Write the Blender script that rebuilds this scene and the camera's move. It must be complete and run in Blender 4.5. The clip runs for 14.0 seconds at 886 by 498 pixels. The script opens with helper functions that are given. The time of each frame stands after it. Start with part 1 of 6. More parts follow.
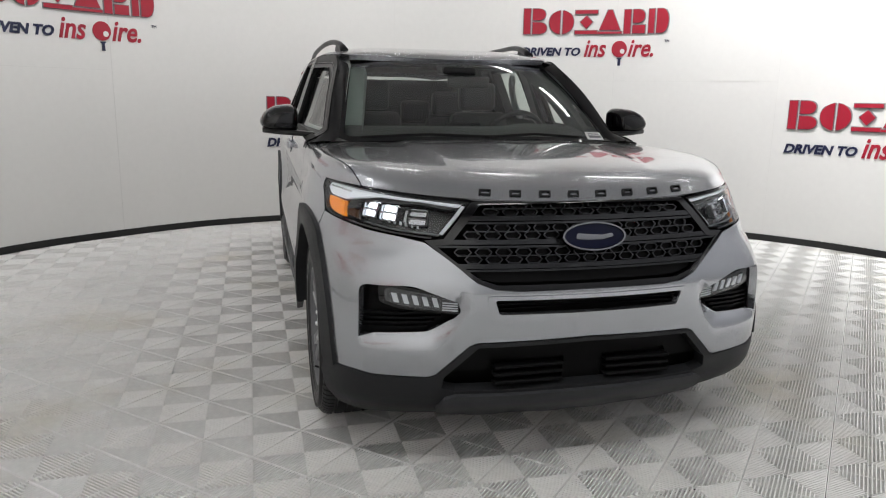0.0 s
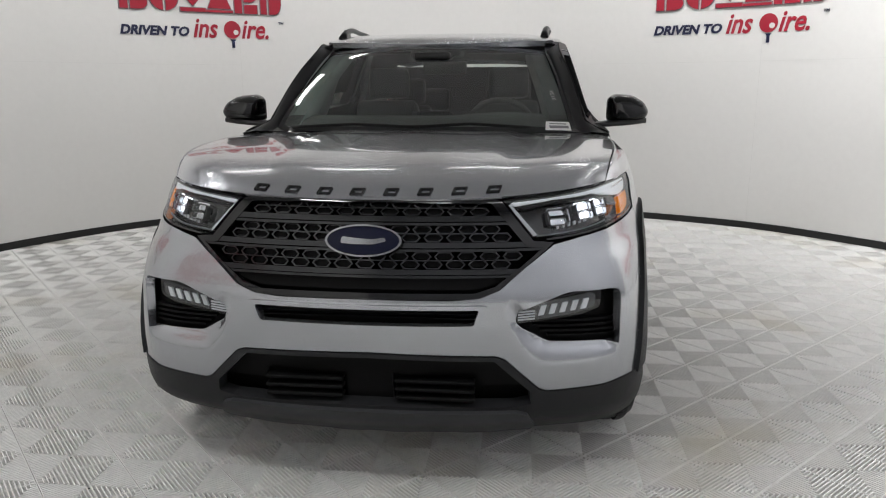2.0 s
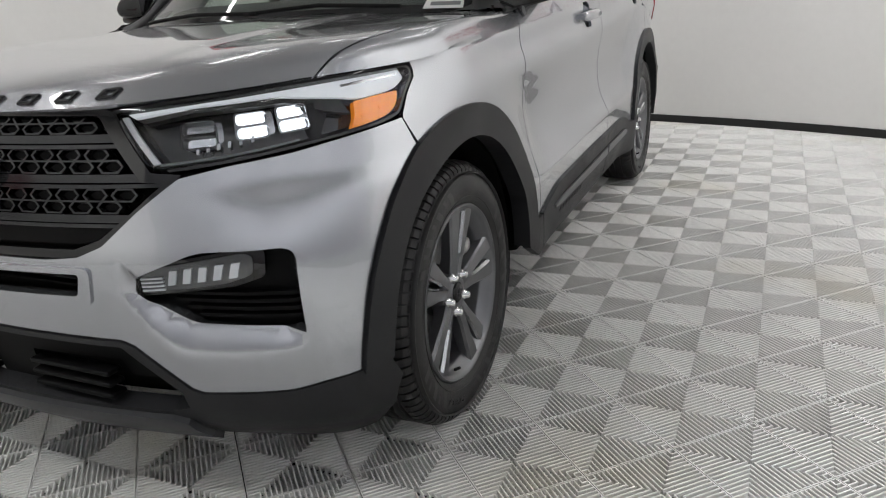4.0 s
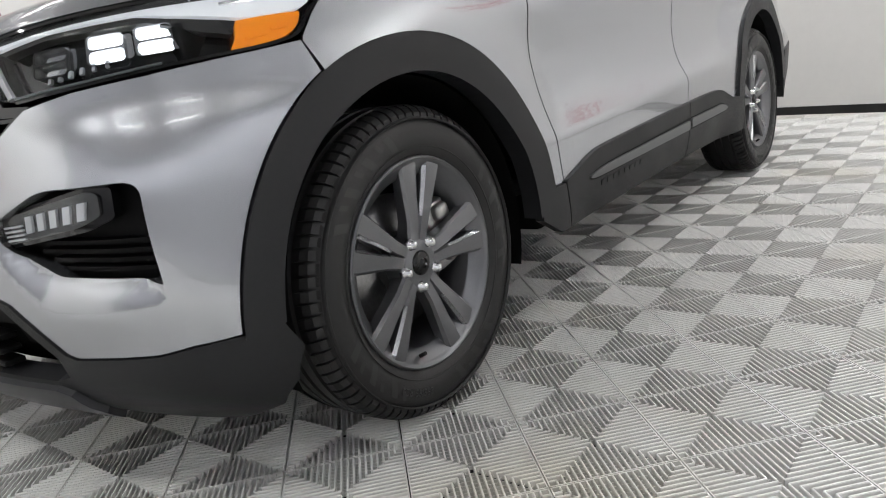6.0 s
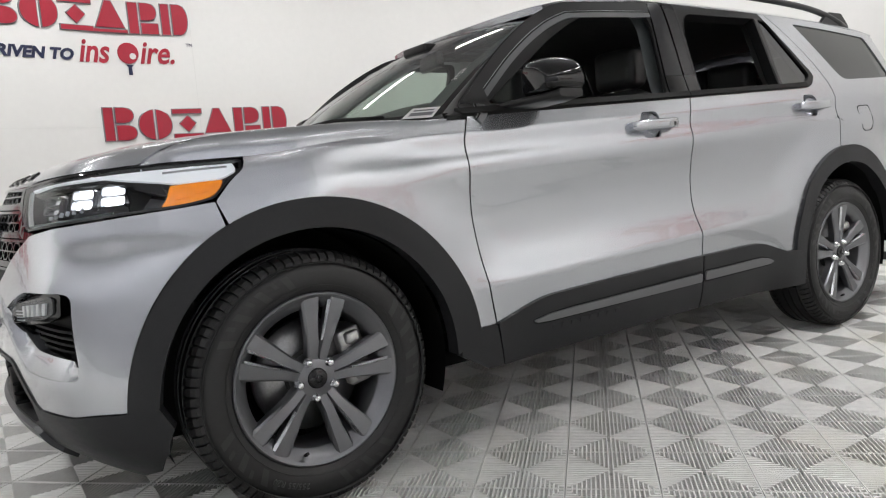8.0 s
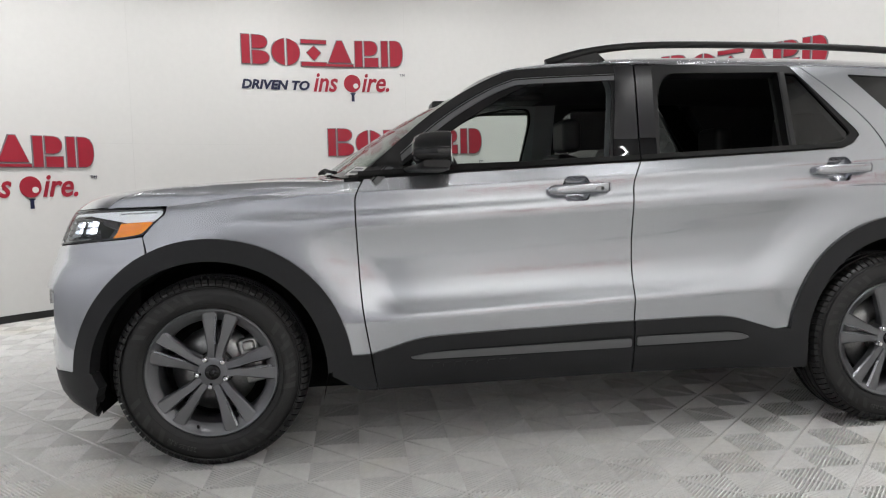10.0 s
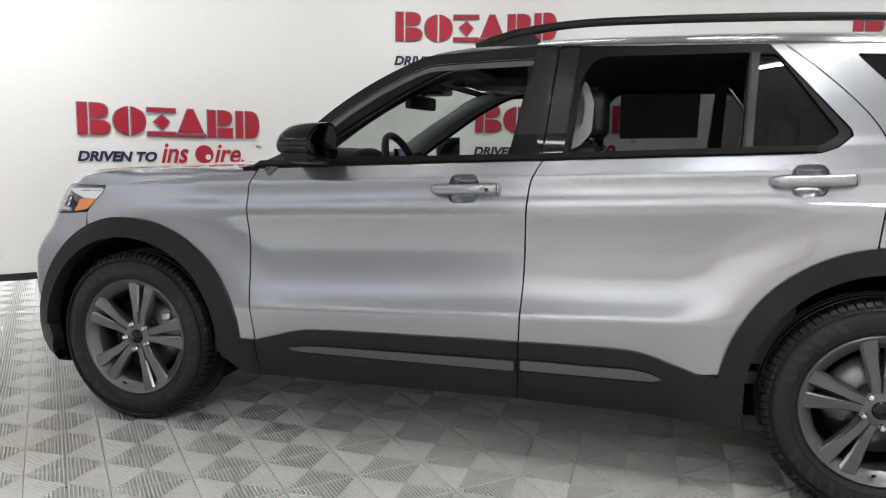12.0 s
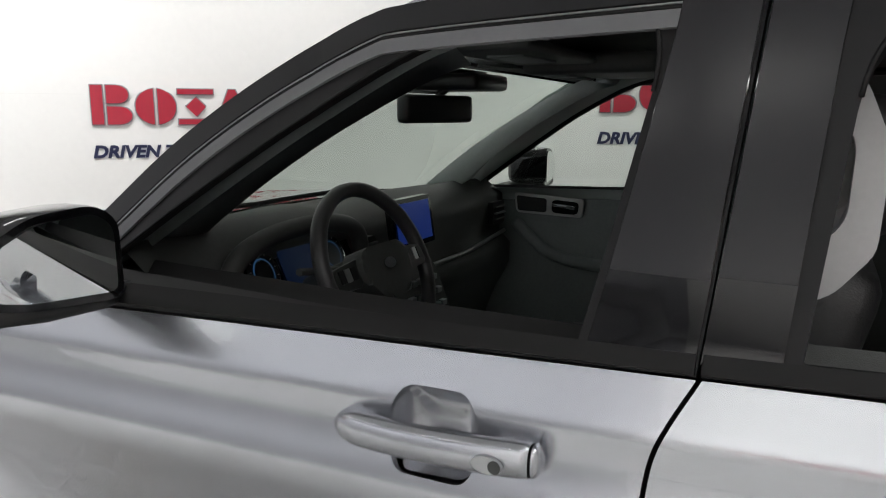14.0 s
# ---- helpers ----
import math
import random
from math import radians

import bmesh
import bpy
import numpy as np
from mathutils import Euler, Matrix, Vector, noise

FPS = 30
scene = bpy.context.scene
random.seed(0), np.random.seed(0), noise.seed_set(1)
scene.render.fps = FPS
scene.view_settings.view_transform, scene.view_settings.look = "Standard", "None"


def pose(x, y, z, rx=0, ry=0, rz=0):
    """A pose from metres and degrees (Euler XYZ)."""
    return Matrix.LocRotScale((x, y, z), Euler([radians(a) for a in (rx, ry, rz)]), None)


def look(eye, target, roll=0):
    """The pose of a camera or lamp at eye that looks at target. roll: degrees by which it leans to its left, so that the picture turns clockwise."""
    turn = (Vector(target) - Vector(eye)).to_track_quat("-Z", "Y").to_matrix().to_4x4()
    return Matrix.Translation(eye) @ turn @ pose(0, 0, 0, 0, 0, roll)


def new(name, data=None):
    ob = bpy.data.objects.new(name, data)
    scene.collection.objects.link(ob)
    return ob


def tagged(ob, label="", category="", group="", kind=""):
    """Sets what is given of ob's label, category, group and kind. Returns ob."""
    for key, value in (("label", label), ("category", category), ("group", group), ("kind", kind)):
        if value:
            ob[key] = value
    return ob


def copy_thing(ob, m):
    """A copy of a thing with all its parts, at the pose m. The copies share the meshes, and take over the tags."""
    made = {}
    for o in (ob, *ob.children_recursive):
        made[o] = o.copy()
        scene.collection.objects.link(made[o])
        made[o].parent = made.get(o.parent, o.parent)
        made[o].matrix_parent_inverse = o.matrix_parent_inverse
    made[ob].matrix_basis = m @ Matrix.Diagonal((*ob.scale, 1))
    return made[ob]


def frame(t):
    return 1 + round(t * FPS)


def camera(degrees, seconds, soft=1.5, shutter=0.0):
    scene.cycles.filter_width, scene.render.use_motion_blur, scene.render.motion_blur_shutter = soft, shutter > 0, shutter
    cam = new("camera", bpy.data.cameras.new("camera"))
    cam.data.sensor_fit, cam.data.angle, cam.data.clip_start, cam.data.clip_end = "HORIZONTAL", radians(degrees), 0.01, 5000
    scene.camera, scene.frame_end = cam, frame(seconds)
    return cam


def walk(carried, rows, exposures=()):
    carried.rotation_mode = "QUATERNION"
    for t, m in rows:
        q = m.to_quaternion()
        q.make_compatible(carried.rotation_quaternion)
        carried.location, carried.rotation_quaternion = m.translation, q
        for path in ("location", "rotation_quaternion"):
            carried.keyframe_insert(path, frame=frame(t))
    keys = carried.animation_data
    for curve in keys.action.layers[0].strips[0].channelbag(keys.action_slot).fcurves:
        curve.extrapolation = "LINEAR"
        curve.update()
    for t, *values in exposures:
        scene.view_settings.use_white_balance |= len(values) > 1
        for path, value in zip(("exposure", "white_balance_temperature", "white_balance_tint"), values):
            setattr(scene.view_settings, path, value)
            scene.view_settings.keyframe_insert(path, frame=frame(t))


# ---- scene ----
cam = camera(63.4, 14.0, soft=1.1)
PATH = [
    (0, (-1.194, -3.133, 1.407), (-0.691, -1.242, 0.995), 0.9),
    (0.5, (-0.793, -3.175, 1.406), (-0.475, -1.245, 0.992), 1.4),
    (1, (-0.345, -3.206, 1.398), (-0.218, -1.255, 0.978), 1.4),
    (1.5, (0.089, -3.177, 1.42), (0.036, -1.224, 0.993), 0.9),
    (2, (0.503, -3.001, 1.409), (0.288, -1.063, 0.963), -0.2),
    (2.5, (0.903, -2.76, 1.368), (0.528, -0.855, 0.889), -1.6),
    (3, (1.203, -2.426, 1.345), (0.692, -0.57, 0.805), -2.3),
    (3.5, (1.466, -2.122, 1.308), (0.8, -0.336, 0.703), -2.9),
    (4, (1.745, -1.8, 1.222), (0.935, -0.094, 0.564), -4.0),
    (4.2, (1.821, -1.666, 1.155), (0.926, -0.007, 0.488), -4.8),
    (6.3, (2.163, -1.299, 0.867), (0.899, 0.175, 0.388), -8.3),
    (6.5, (2.238, -1.321, 0.917), (0.95, 0.136, 0.451), -7.5),
    (7, (2.459, -1.277, 0.99), (1.069, 0.098, 0.566), -6.0),
    (7.5, (2.725, -1.109, 1.011), (1.197, 0.137, 0.675), -5.0),
    (8, (2.946, -0.826, 0.995), (1.282, 0.262, 0.777), -4.5),
    (8.2, (3.032, -0.713, 0.984), (1.318, 0.301, 0.808), -4.2),
    (10.3, (4.02, 0.891, 1.145), (2.029, 0.973, 0.972), -1.0),
    (10.5, (4.069, 1.083, 1.132), (2.076, 1.064, 0.967), -0.8),
    (11, (4.094, 1.553, 1.17), (2.116, 1.327, 0.976), -0.2),
    (11.5, (3.943, 1.964, 1.182), (1.996, 1.566, 0.958), 0.4),
    (12, (3.617, 2.23, 1.238), (1.712, 1.68, 0.979), 0.9),
    (12.5, (3.16, 2.344, 1.287), (1.304, 1.651, 1.015), 1.4),
    (13, (2.664, 2.347, 1.332), (0.862, 1.537, 1.018), 1.7),
    (13.5, (2.166, 2.138, 1.399), (0.404, 1.251, 1.068), 1.3),
    (14, (1.661, 1.918, 1.492), (-0.085, 1.018, 1.118), 0.2),
]
walk(cam, [(t, look(eye, target, roll)) for t, eye, target, roll in PATH],
     exposures=[(0.0, -0.1), (4.0, 0.0), (6.5, 0.28), (8.0, 0.25), (10.5, 0.0), (12.0, 0.02), (13.0, 0.04), (13.5, 0.08), (14.0, 0.2)])

# ---- light ----
world = bpy.data.worlds.new("world")
scene.world = world
world.use_nodes = True
world.node_tree.nodes["Background"].inputs[0].default_value = (1, 0.98, 0.95, 1)
world.node_tree.nodes["Background"].inputs[1].default_value = 0.05
RING_WATTS = 41


# ---- materials ----
def principled(name, colour, rough=0.5, metal=0.0, **more):
    m = bpy.data.materials.new(name)
    m.use_nodes = True
    b = m.node_tree.nodes["Principled BSDF"]
    b.inputs["Base Color"].default_value = (*colour, 1)
    b.inputs["Roughness"].default_value = rough
    b.inputs["Metallic"].default_value = metal
    for key, value in more.items():
        b.inputs[key.replace("_", " ")].default_value = value
    return m


def vary(m, scale, amount, second=0.0, bump=0.0, bump_scale=200.0, rough_amount=0.0):
    """Two scales of noise on the colour, and a fine relief."""
    t = m.node_tree
    b = t.nodes["Principled BSDF"]
    co = t.nodes.new("ShaderNodeTexCoord")
    big = t.nodes.new("ShaderNodeTexNoise")
    big.inputs["Scale"].default_value = scale
    big.inputs["Detail"].default_value = 6
    t.links.new(co.outputs["Object"], big.inputs["Vector"])
    fine = t.nodes.new("ShaderNodeTexNoise")
    fine.inputs["Scale"].default_value = second or scale * 14
    fine.inputs["Detail"].default_value = 4
    t.links.new(co.outputs["Object"], fine.inputs["Vector"])
    add = t.nodes.new("ShaderNodeMath")
    add.operation = "ADD"
    t.links.new(big.outputs[0], add.inputs[0])
    t.links.new(fine.outputs[0], add.inputs[1])
    span = t.nodes.new("ShaderNodeMapRange")
    span.inputs[1].default_value, span.inputs[2].default_value = 0.6, 1.4
    span.inputs[3].default_value, span.inputs[4].default_value = 1 - amount, 1 + amount
    t.links.new(add.outputs[0], span.inputs[0])
    mix = t.nodes.new("ShaderNodeVectorMath")
    mix.operation = "SCALE"
    mix.inputs[0].default_value = b.inputs["Base Color"].default_value[:3]
    t.links.new(span.outputs[0], mix.inputs["Scale"])
    t.links.new(mix.outputs[0], b.inputs["Base Color"])
    if rough_amount:
        r = t.nodes.new("ShaderNodeMapRange")
        r0 = b.inputs["Roughness"].default_value
        r.inputs[1].default_value, r.inputs[2].default_value = 0.3, 0.7
        r.inputs[3].default_value, r.inputs[4].default_value = r0 - rough_amount, r0 + rough_amount
        t.links.new(big.outputs[0], r.inputs[0])
        t.links.new(r.outputs[0], b.inputs["Roughness"])
    if bump:
        grain = t.nodes.new("ShaderNodeTexNoise")
        grain.inputs["Scale"].default_value = bump_scale
        grain.inputs["Detail"].default_value = 3
        t.links.new(co.outputs["Object"], grain.inputs["Vector"])
        bp = t.nodes.new("ShaderNodeBump")
        bp.inputs["Strength"].default_value = bump
        bp.inputs["Distance"].default_value = 0.002
        t.links.new(grain.outputs[0], bp.inputs["Height"])
        t.links.new(bp.outputs[0], b.inputs["Normal"])
    return m


def pane(name, tint, gloss=0.02, base=0.05):
    """Thin glass: tinted see-through with a Fresnel gloss."""
    m = bpy.data.materials.new(name)
    m.use_nodes = True
    t = m.node_tree
    t.nodes.clear()
    out = t.nodes.new("ShaderNodeOutputMaterial")
    clear = t.nodes.new("ShaderNodeBsdfTransparent")
    clear.inputs[0].default_value = (*tint, 1)
    shine = t.nodes.new("ShaderNodeBsdfGlossy")
    shine.inputs["Roughness"].default_value = gloss
    edge = t.nodes.new("ShaderNodeLayerWeight")
    edge.inputs["Blend"].default_value = 0.5
    power = t.nodes.new("ShaderNodeMath")
    power.operation, power.inputs[1].default_value = "POWER", 4.0
    t.links.new(edge.outputs["Facing"], power.inputs[0])
    fres = t.nodes.new("ShaderNodeMath")
    fres.operation, fres.inputs[1].default_value, fres.inputs[2].default_value = "MULTIPLY_ADD", 0.75, base
    t.links.new(power.outputs[0], fres.inputs[0])
    mix = t.nodes.new("ShaderNodeMixShader")
    t.links.new(fres.outputs[0], mix.inputs[0])
    t.links.new(clear.outputs[0], mix.inputs[1])
    t.links.new(shine.outputs[0], mix.inputs[2])
    t.links.new(mix.outputs[0], out.inputs[0])
    return m


def glowing(name, colour, strength, base=(0.8, 0.8, 0.8)):
    m = principled(name, base, 0.3)
    b = m.node_tree.nodes["Principled BSDF"]
    b.inputs["Emission Color"].default_value = (*colour, 1)
    b.inputs["Emission Strength"].default_value = strength
    return m


PAINT = vary(principled("silver_paint", (0.44, 0.452, 0.482), 0.27, 0.92, Coat_Weight=1.0, Coat_Roughness=0.02),
             0.8, 0.02, 900)
CLADDING = vary(principled("grey_moulded_plastic", (0.016, 0.0165, 0.018), 0.46, Specular_IOR_Level=0.3), 5, 0.12, 80, 0.25, 900, 0.06)
GLOSS_BLACK = principled("gloss_black_paint", (0.005, 0.005, 0.006), 0.05, 0)
SATIN_BLACK = vary(principled("satin_black_plastic", (0.013, 0.013, 0.0135), 0.36, Specular_IOR_Level=0.35), 6, 0.15, 60)
FRAME_BLACK = vary(principled("satin_black_frame_paint", (0.011, 0.011, 0.0115), 0.4, Specular_IOR_Level=0.2), 6, 0.08, 60)
RUBBER_SEAL = principled("black_rubber_seal", (0.009, 0.009, 0.009), 0.6, Specular_IOR_Level=0.2)
# near black for liners and cores, and for sheets that stand for shade in gaps
DARK_VOID = principled("black_liner_and_shade", (0.003, 0.003, 0.003), 0.8, Specular_IOR_Level=0.15)
TYRE = vary(principled("tyre_rubber", (0.016, 0.016, 0.0163), 0.42, Specular_IOR_Level=0.4), 8, 0.2, 90, 0.2, 500, 0.08)
ALLOY = vary(principled("dark_grey_alloy", (0.18, 0.183, 0.194), 0.30, 0.75, Coat_Weight=0.2), 7, 0.06, 200)
MACHINED = principled("machined_alloy", (0.55, 0.56, 0.58), 0.22, 1.0)
CHROME = principled("chrome", (0.75, 0.76, 0.78), 0.08, 1.0)
BRUSHED = vary(principled("brushed_disc_steel", (0.30, 0.30, 0.30), 0.35, 1.0), 12, 0.2, 120)
GRILLE = principled("dark_chrome_grille", (0.035, 0.036, 0.038), 0.14, 0.7)
BLUE = principled("deep_blue_enamel", (0.0025, 0.004, 0.02), 0.3, 0.0, Specular_IOR_Level=0.2)
AMBER = principled("amber_plastic", (0.85, 0.27, 0.004), 0.18, 0, Coat_Weight=0.5)
AMBER.node_tree.nodes["Principled BSDF"].inputs["Emission Color"].default_value = (1, 0.25, 0.01, 1)
AMBER.node_tree.nodes["Principled BSDF"].inputs["Emission Strength"].default_value = 0.25
RED_LENS = principled("red_lamp_plastic", (0.30, 0.008, 0.012), 0.1, 0, Coat_Weight=1.0)
FOG_FACE = principled("smoked_lamp_face", (0.10, 0.102, 0.105), 0.2, 0.6)
SKID = vary(principled("grey_skid_plastic", (0.036, 0.037, 0.04), 0.38, Specular_IOR_Level=0.4), 5, 0.1, 80)
INTAKE = principled("matt_black_intake_plastic", (0.004, 0.004, 0.0042), 0.5, Specular_IOR_Level=0.1)
# far-side linings, paler than the near ones for the light that falls there
FAR_LIT_LINING = vary(principled("far_side_lit_lining", (0.46, 0.50, 0.49), 0.8), 6, 0.05, 150)
GREY_STRIP = vary(principled("satin_grey_frame_strip", (0.15, 0.152, 0.157), 0.5, 0.0, Specular_IOR_Level=0.2), 5, 0.05, 80)
LAMP_GLOW = glowing("lit_lamp", (0.90, 0.95, 1.0), 2.4)
DAY_GLOW = glowing("dim_daytime_strip", (0.92, 0.96, 1.0), 0.35, (0.62, 0.64, 0.66))
LAMP_SOFT = principled("frosted_light_guide", (0.62, 0.64, 0.66), 0.2, 0.1)
REFLECTOR = principled("lamp_reflector", (0.45, 0.46, 0.48), 0.12, 1.0)
WINDSCREEN = pane("green_tinted_windscreen", (0.70, 0.79, 0.73), 0.01, 0.12)
SIDE_GLASS = pane("clear_side_glass", (0.66, 0.72, 0.68), 0.01)
PRIVACY = pane("dark_privacy_glass", (0.05, 0.055, 0.055), 0.01, 0.09)
CLEAR_LENS = pane("clear_lamp_lens", (0.93, 0.94, 0.95), 0.01, 0.03)
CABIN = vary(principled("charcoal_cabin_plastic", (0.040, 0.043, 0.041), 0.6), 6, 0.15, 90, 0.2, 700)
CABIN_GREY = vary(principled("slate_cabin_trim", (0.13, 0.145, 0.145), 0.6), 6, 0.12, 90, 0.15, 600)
LEATHER = vary(principled("black_leather", (0.034, 0.034, 0.035), 0.42), 9, 0.2, 120, 0.3, 350)
LIGHT_TRIM = vary(principled("light_grey_trim", (0.42, 0.42, 0.42), 0.5), 6, 0.05, 120)
HEADLINER = vary(principled("dark_headliner_cloth", (0.08, 0.08, 0.08), 0.9), 10, 0.15, 200)
SCREEN_DIM = glowing("dim_info_screen", (0.03, 0.08, 0.25), 0.05, (0.004, 0.004, 0.005))
DARK_PAPER = vary(principled("back_of_printed_sheet", (0.13, 0.135, 0.13), 0.7), 9, 0.1, 60)
SCREEN = glowing("lit_blue_screen", (0.01, 0.06, 0.45), 0.16, (0.004, 0.005, 0.01))
DIAL = glowing("lit_dial", (0.10, 0.30, 0.65), 0.12, (0.004, 0.004, 0.006))
MIRROR = principled("mirror_glass", (0.85, 0.87, 0.87), 0.01, 1.0)
PAPER = vary(principled("white_paper", (0.75, 0.75, 0.73), 0.6), 20, 0.03, 200)
INK = principled("grey_print", (0.18, 0.18, 0.19), 0.6)
WALL = vary(principled("matt_white_wall_paint", (0.66, 0.650, 0.630), 0.55), 0.7, 0.025, 18, 0.12, 120, 0.08)
# unseen wall, stands for a dark opening that the car's paint reflects
DARK_WALL = vary(principled("dark_reflection_wall", (0.20, 0.20, 0.208), 0.7), 0.9, 0.1, 20)
CEILING = vary(principled("grey_ceiling_paint", (0.50, 0.50, 0.505), 0.8), 0.8, 0.05, 20)
BASE = vary(principled("black_skirting", (0.012, 0.012, 0.012), 0.5), 3, 0.2, 40)
FLOOR_TILE = vary(principled("grey_polypropylene_tile", (0.70, 0.695, 0.675), 0.36), 0.9, 0.10, 30, 0.1, 300, 0.08)
def stain(m, colour, scale, low, high, most):
    """Uneven patches of another colour, by a noise of their own."""
    t = m.node_tree
    b = t.nodes["Principled BSDF"]
    before = b.inputs["Base Color"].links[0].from_socket
    co = t.nodes.new("ShaderNodeNewGeometry")
    no = t.nodes.new("ShaderNodeTexNoise")
    no.inputs["Scale"].default_value, no.inputs["Detail"].default_value = scale, 5
    t.links.new(co.outputs["Position"], no.inputs["Vector"])
    r = t.nodes.new("ShaderNodeMapRange")
    r.inputs[1].default_value, r.inputs[2].default_value, r.inputs[4].default_value = low, high, most
    t.links.new(no.outputs[0], r.inputs[0])
    mix = t.nodes.new("ShaderNodeMixRGB")
    t.links.new(r.outputs[0], mix.inputs[0])
    t.links.new(before, mix.inputs[1])
    mix.inputs[2].default_value = (*colour, 1)
    t.links.new(mix.outputs[0], b.inputs["Base Color"])


stain(FLOOR_TILE, (0.50, 0.44, 0.29), 1.1, 0.56, 0.74, 0.35)
stain(FLOOR_TILE, (0.42, 0.41, 0.40), 2.7, 0.58, 0.75, 0.35)
FLOOR_BASE = vary(principled("dark_subfloor", (0.010, 0.010, 0.010), 0.8), 2, 0.3, 30)
SIGN_RED = vary(principled("crimson_sign_plastic", (0.33, 0.012, 0.03), 0.35), 4, 0.06, 40)
SIGN_NAVY = vary(principled("navy_sign_plastic", (0.012, 0.016, 0.05), 0.35), 4, 0.06, 40)
SIGN_SIDE = principled("grey_sign_edge", (0.20, 0.20, 0.21), 0.45)
TUBE = glowing("led_tube", (1.0, 0.99, 0.97), 14.0)
HOUSING = vary(principled("white_fixture_metal", (0.6, 0.6, 0.6), 0.4), 5, 0.04, 60)


# ---- helpers ----
def thing(name, label, category, group="", kind=""):
    return tagged(new(name), label, category, group, kind)


def part(name, bm, material, parent=None, label=""):
    """One bmesh as one mesh object under a thing or a part."""
    me = bpy.data.meshes.new(name)
    bm.to_mesh(me)
    bm.free()
    me.materials.append(material)
    ob = new(name, me)
    ob.parent = parent
    return tagged(ob, label)


def curve(*points):
    """A smooth monotone function through (x, y) points."""
    xs, ys = [float(p[0]) for p in points], [float(p[1]) for p in points]
    n = len(xs)
    slope = [(ys[i + 1] - ys[i]) / (xs[i + 1] - xs[i]) for i in range(n - 1)]
    tan = [slope[0]] + [0 if a * b <= 0 else 2 * a * b / (a + b) for a, b in zip(slope, slope[1:])] + [slope[-1]]

    def at(x):
        if x <= xs[0]:
            return ys[0] + tan[0] * (x - xs[0])
        if x >= xs[-1]:
            return ys[-1] + tan[-1] * (x - xs[-1])
        i = 0
        while x > xs[i + 1]:
            i += 1
        h = xs[i + 1] - xs[i]
        u = (x - xs[i]) / h
        return ((2 * u ** 3 - 3 * u * u + 1) * ys[i] + (u ** 3 - 2 * u * u + u) * h * tan[i]
                + (3 * u * u - 2 * u ** 3) * ys[i + 1] + (u ** 3 - u * u) * h * tan[i + 1])
    return at


def through_points(points, steps=8, closed=False):
    """A Catmull-Rom line through points of any dimension."""
    p = [Vector(q) for q in points]
    n, out = len(p), []
    for i in range(n if closed else n - 1):
        a, b, c, d = [p[(i + k) % n] if closed else p[min(max(i + k, 0), n - 1)] for k in (-1, 0, 1, 2)]
        for s in range(steps):
            u = s / steps
            out.append(0.5 * (2 * b + (c - a) * u + (2 * a - 5 * b + 4 * c - d) * u * u + (3 * b - a - 3 * c + d) * u ** 3))
    if not closed:
        out.append(p[-1].copy())
    return out


def rounded(points, radius, steps=5):
    """A closed outline with its corners rounded; radius may be one number or one for each corner."""
    n, out = len(points), []
    for i in range(n):
        a, b, c = Vector(points[i - 1]), Vector(points[i]), Vector(points[(i + 1) % n])
        r = radius[i] if isinstance(radius, (list, tuple)) else radius
        r = min(r, 0.48 * (a - b).length, 0.48 * (c - b).length)
        if r < 1e-5:
            out.append(b)
            continue
        p, q = b + (a - b).normalized() * r, b + (c - b).normalized() * r
        for s in range(steps + 1):
            u = s / steps
            out.append((1 - u) ** 2 * p + 2 * u * (1 - u) * b + u * u * q)
    return out


